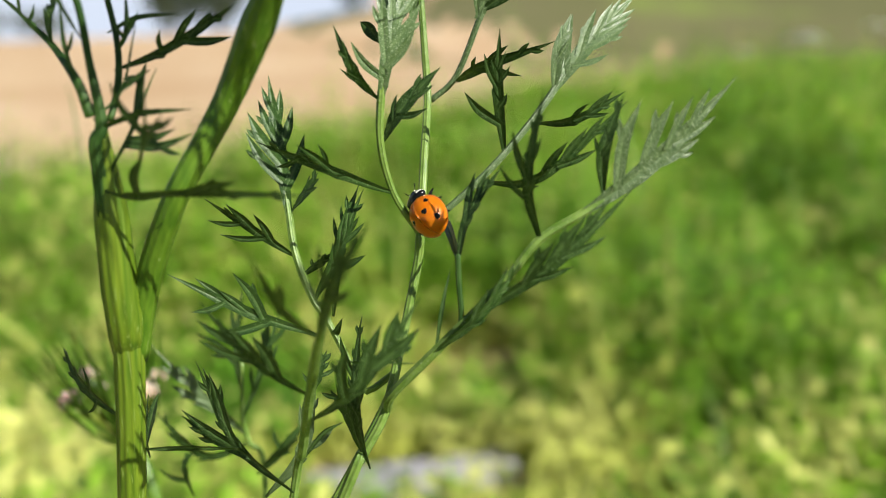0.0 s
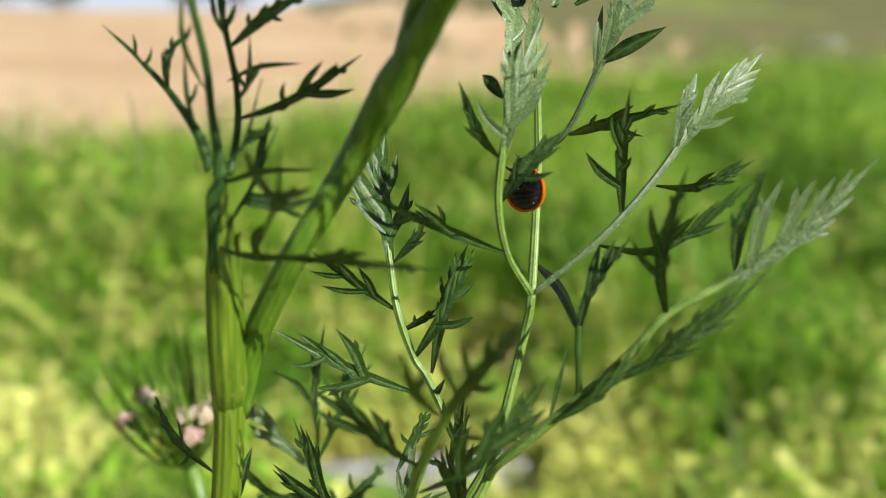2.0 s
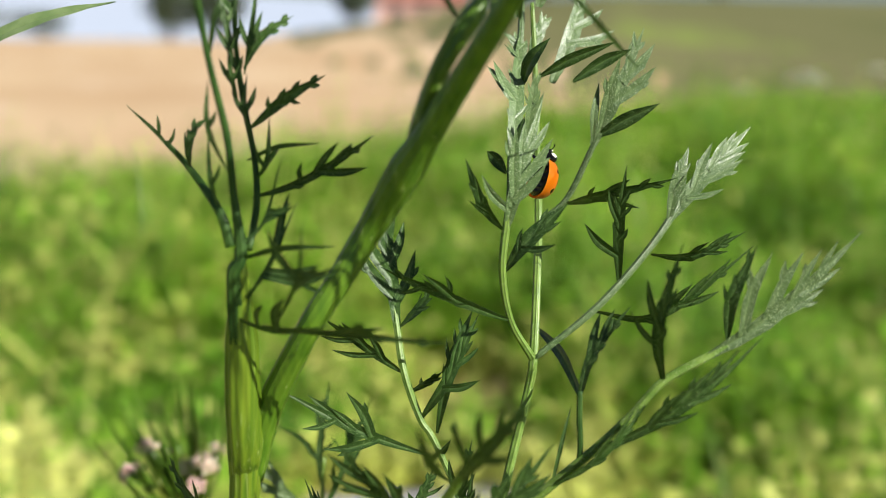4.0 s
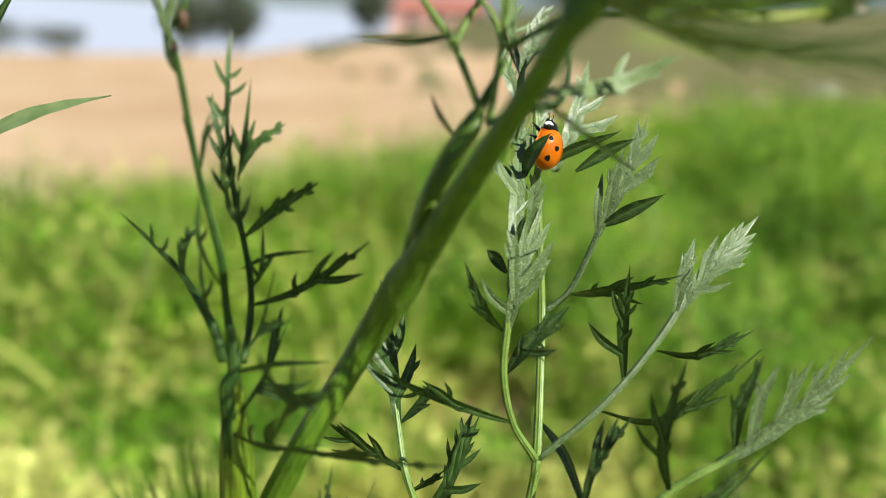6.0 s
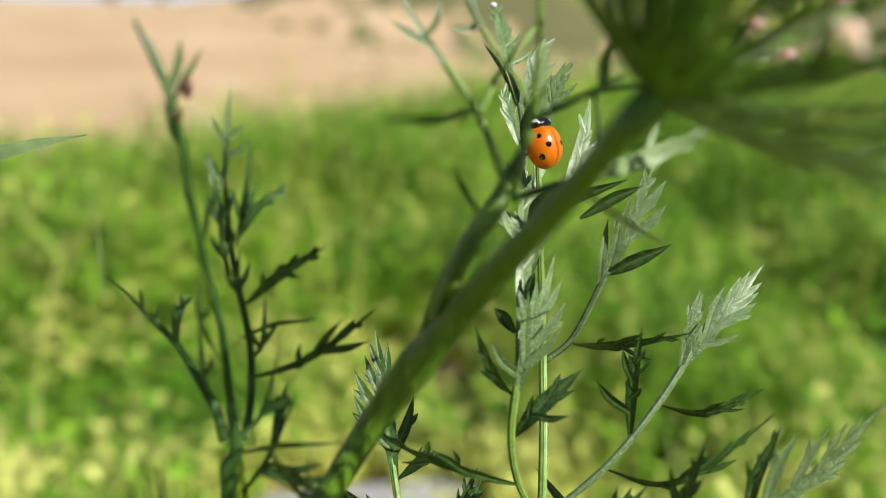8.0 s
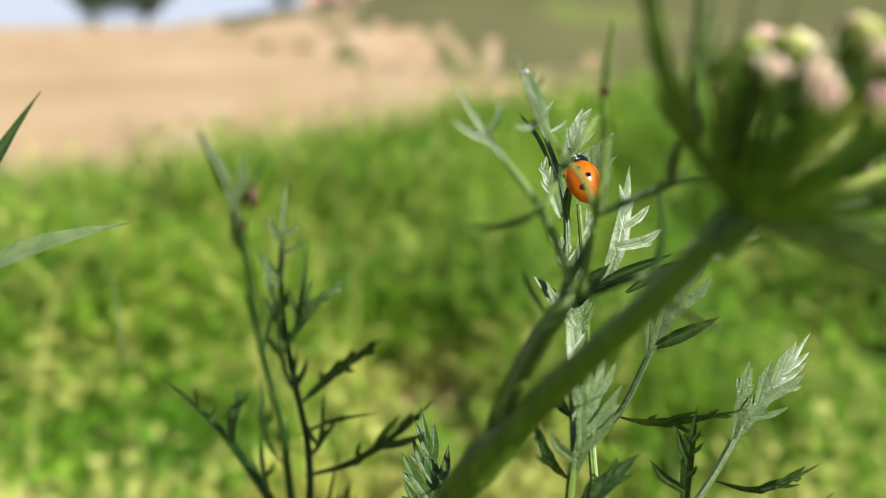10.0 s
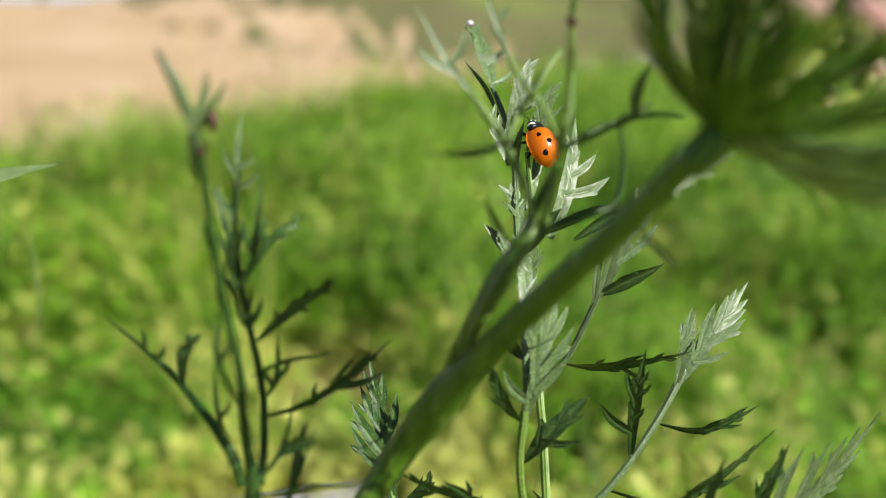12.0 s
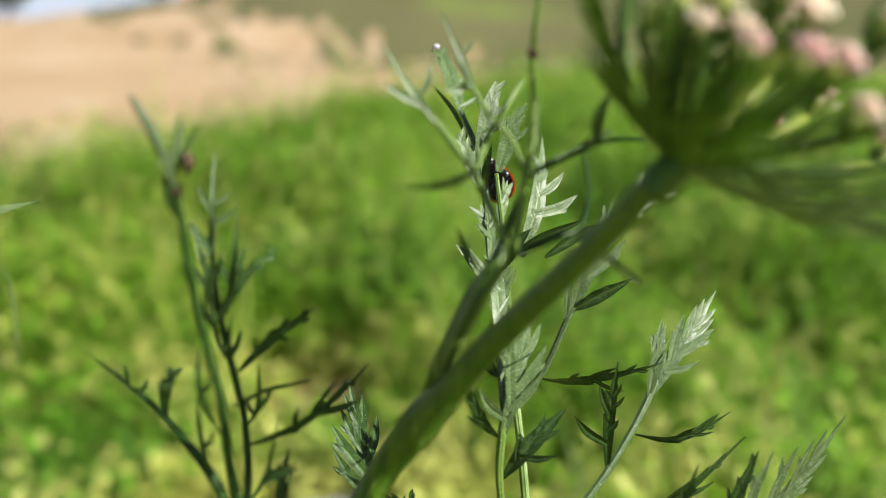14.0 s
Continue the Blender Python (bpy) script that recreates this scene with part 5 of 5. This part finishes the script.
BUG_PATH = [
    (0, (-2.0, 131.1, -23.1), (-0.5, 0.5, 0.66), (-0.5, -0.83, -0.07)),
    (0.5, (-2.1, 131.1, -19.1), (-0.47, 0.09, 0.84), (0.71, -0.55, 0.4)),
    (1, (-3.3, 133.0, -17.8), (-0.48, 0.19, 0.84), (0.89, 0.37, 0.26)),
    (1.5, (-5.0, 137.2, -13.5), (-0.14, 0.22, 0.97), (0.49, 0.85, -0.12)),
    (2, (-4.0, 137.2, -11.4), (-0.14, 0.23, 0.97), (0.49, 0.85, -0.12)),
    (2.5, (-3.7, 137.2, -10.8), (0.01, 0.21, 0.98), (0.46, 0.85, -0.22)),
    (3, (-3.2, 137.2, -10.4), (-0.25, 0.15, 0.93), (0.61, 0.78, -0.04)),
    (3.5, (-3.7, 139.7, -4.9), (0.2, 0.2, 0.96), (0.84, 0.45, -0.25)),
    (4, (-2.0, 141.6, -0.0), (0.21, 0.19, 0.94), (0.86, 0.4, -0.25)),
    (4.2, (-2.0, 142.5, 1.6), (0.15, 0.19, 0.96), (0.86, 0.37, -0.14)),
    (6.3, (-2.2, 147.3, 18.7), (0.06, 0.19, 0.99), (0.75, -0.48, 0.12)),
    (6.5, (-2.3, 147.3, 18.2), (0.01, 0.2, 0.98), (0.75, -0.59, 0.15)),
    (7, (-1.2, 147.3, 22.1), (-0.34, 0.06, 0.95), (0.57, -0.72, 0.28)),
    (7.5, (-2.3, 147.3, 23.6), (-0.34, 0.23, 0.91), (0.81, -0.49, 0.3)),
    (8, (-4.1, 147.3, 25.3), (-0.24, 0.23, 0.91), (0.59, -0.74, 0.31)),
    (8.5, (-4.1, 147.3, 27.6), (0.07, 0.23, 0.98), (0.39, -0.88, 0.22)),
    (9, (-6.4, 147.3, 31.4), (0.01, 0.68, 0.72), (-0.02, -0.73, 0.63)),
    (9.2, (-7.1, 147.3, 32.2), (0.02, 0.67, 0.72), (0.04, -0.74, 0.63)),
    (11.3, (-1.3, 157.0, 28.3), (-0.4, -0.08, 0.87), (0.86, -0.05, 0.49)),
    (11.5, (-1.6, 157.0, 28.5), (-0.4, -0.07, 0.88), (0.86, -0.06, 0.49)),
    (12, (-1.7, 156.0, 27.5), (-0.32, 0.44, 0.77), (0.63, -0.61, 0.4)),
    (12.5, (-3.4, 152.5, 26.7), (-0.22, 0.8, 0.55), (0.06, -0.65, 0.75)),
    (13, (-3.6, 154.5, 25.2), (-0.44, 0.16, 0.84), (0.9, 0.28, -0.26)),
    (13.5, (-1.1, 165.0, 23.6), (-0.48, 0.25, 0.72), (0.37, 0.75, -0.52)),
    (14, (-1.6, 166.0, 23.3), (-0.48, 0.24, 0.67), (0.47, 0.78, -0.38)),
]


def motions():
    walk(bug, [(t, bug_pose(p, ahead, back)) for t, p, ahead, back in BUG_PATH])


motions()
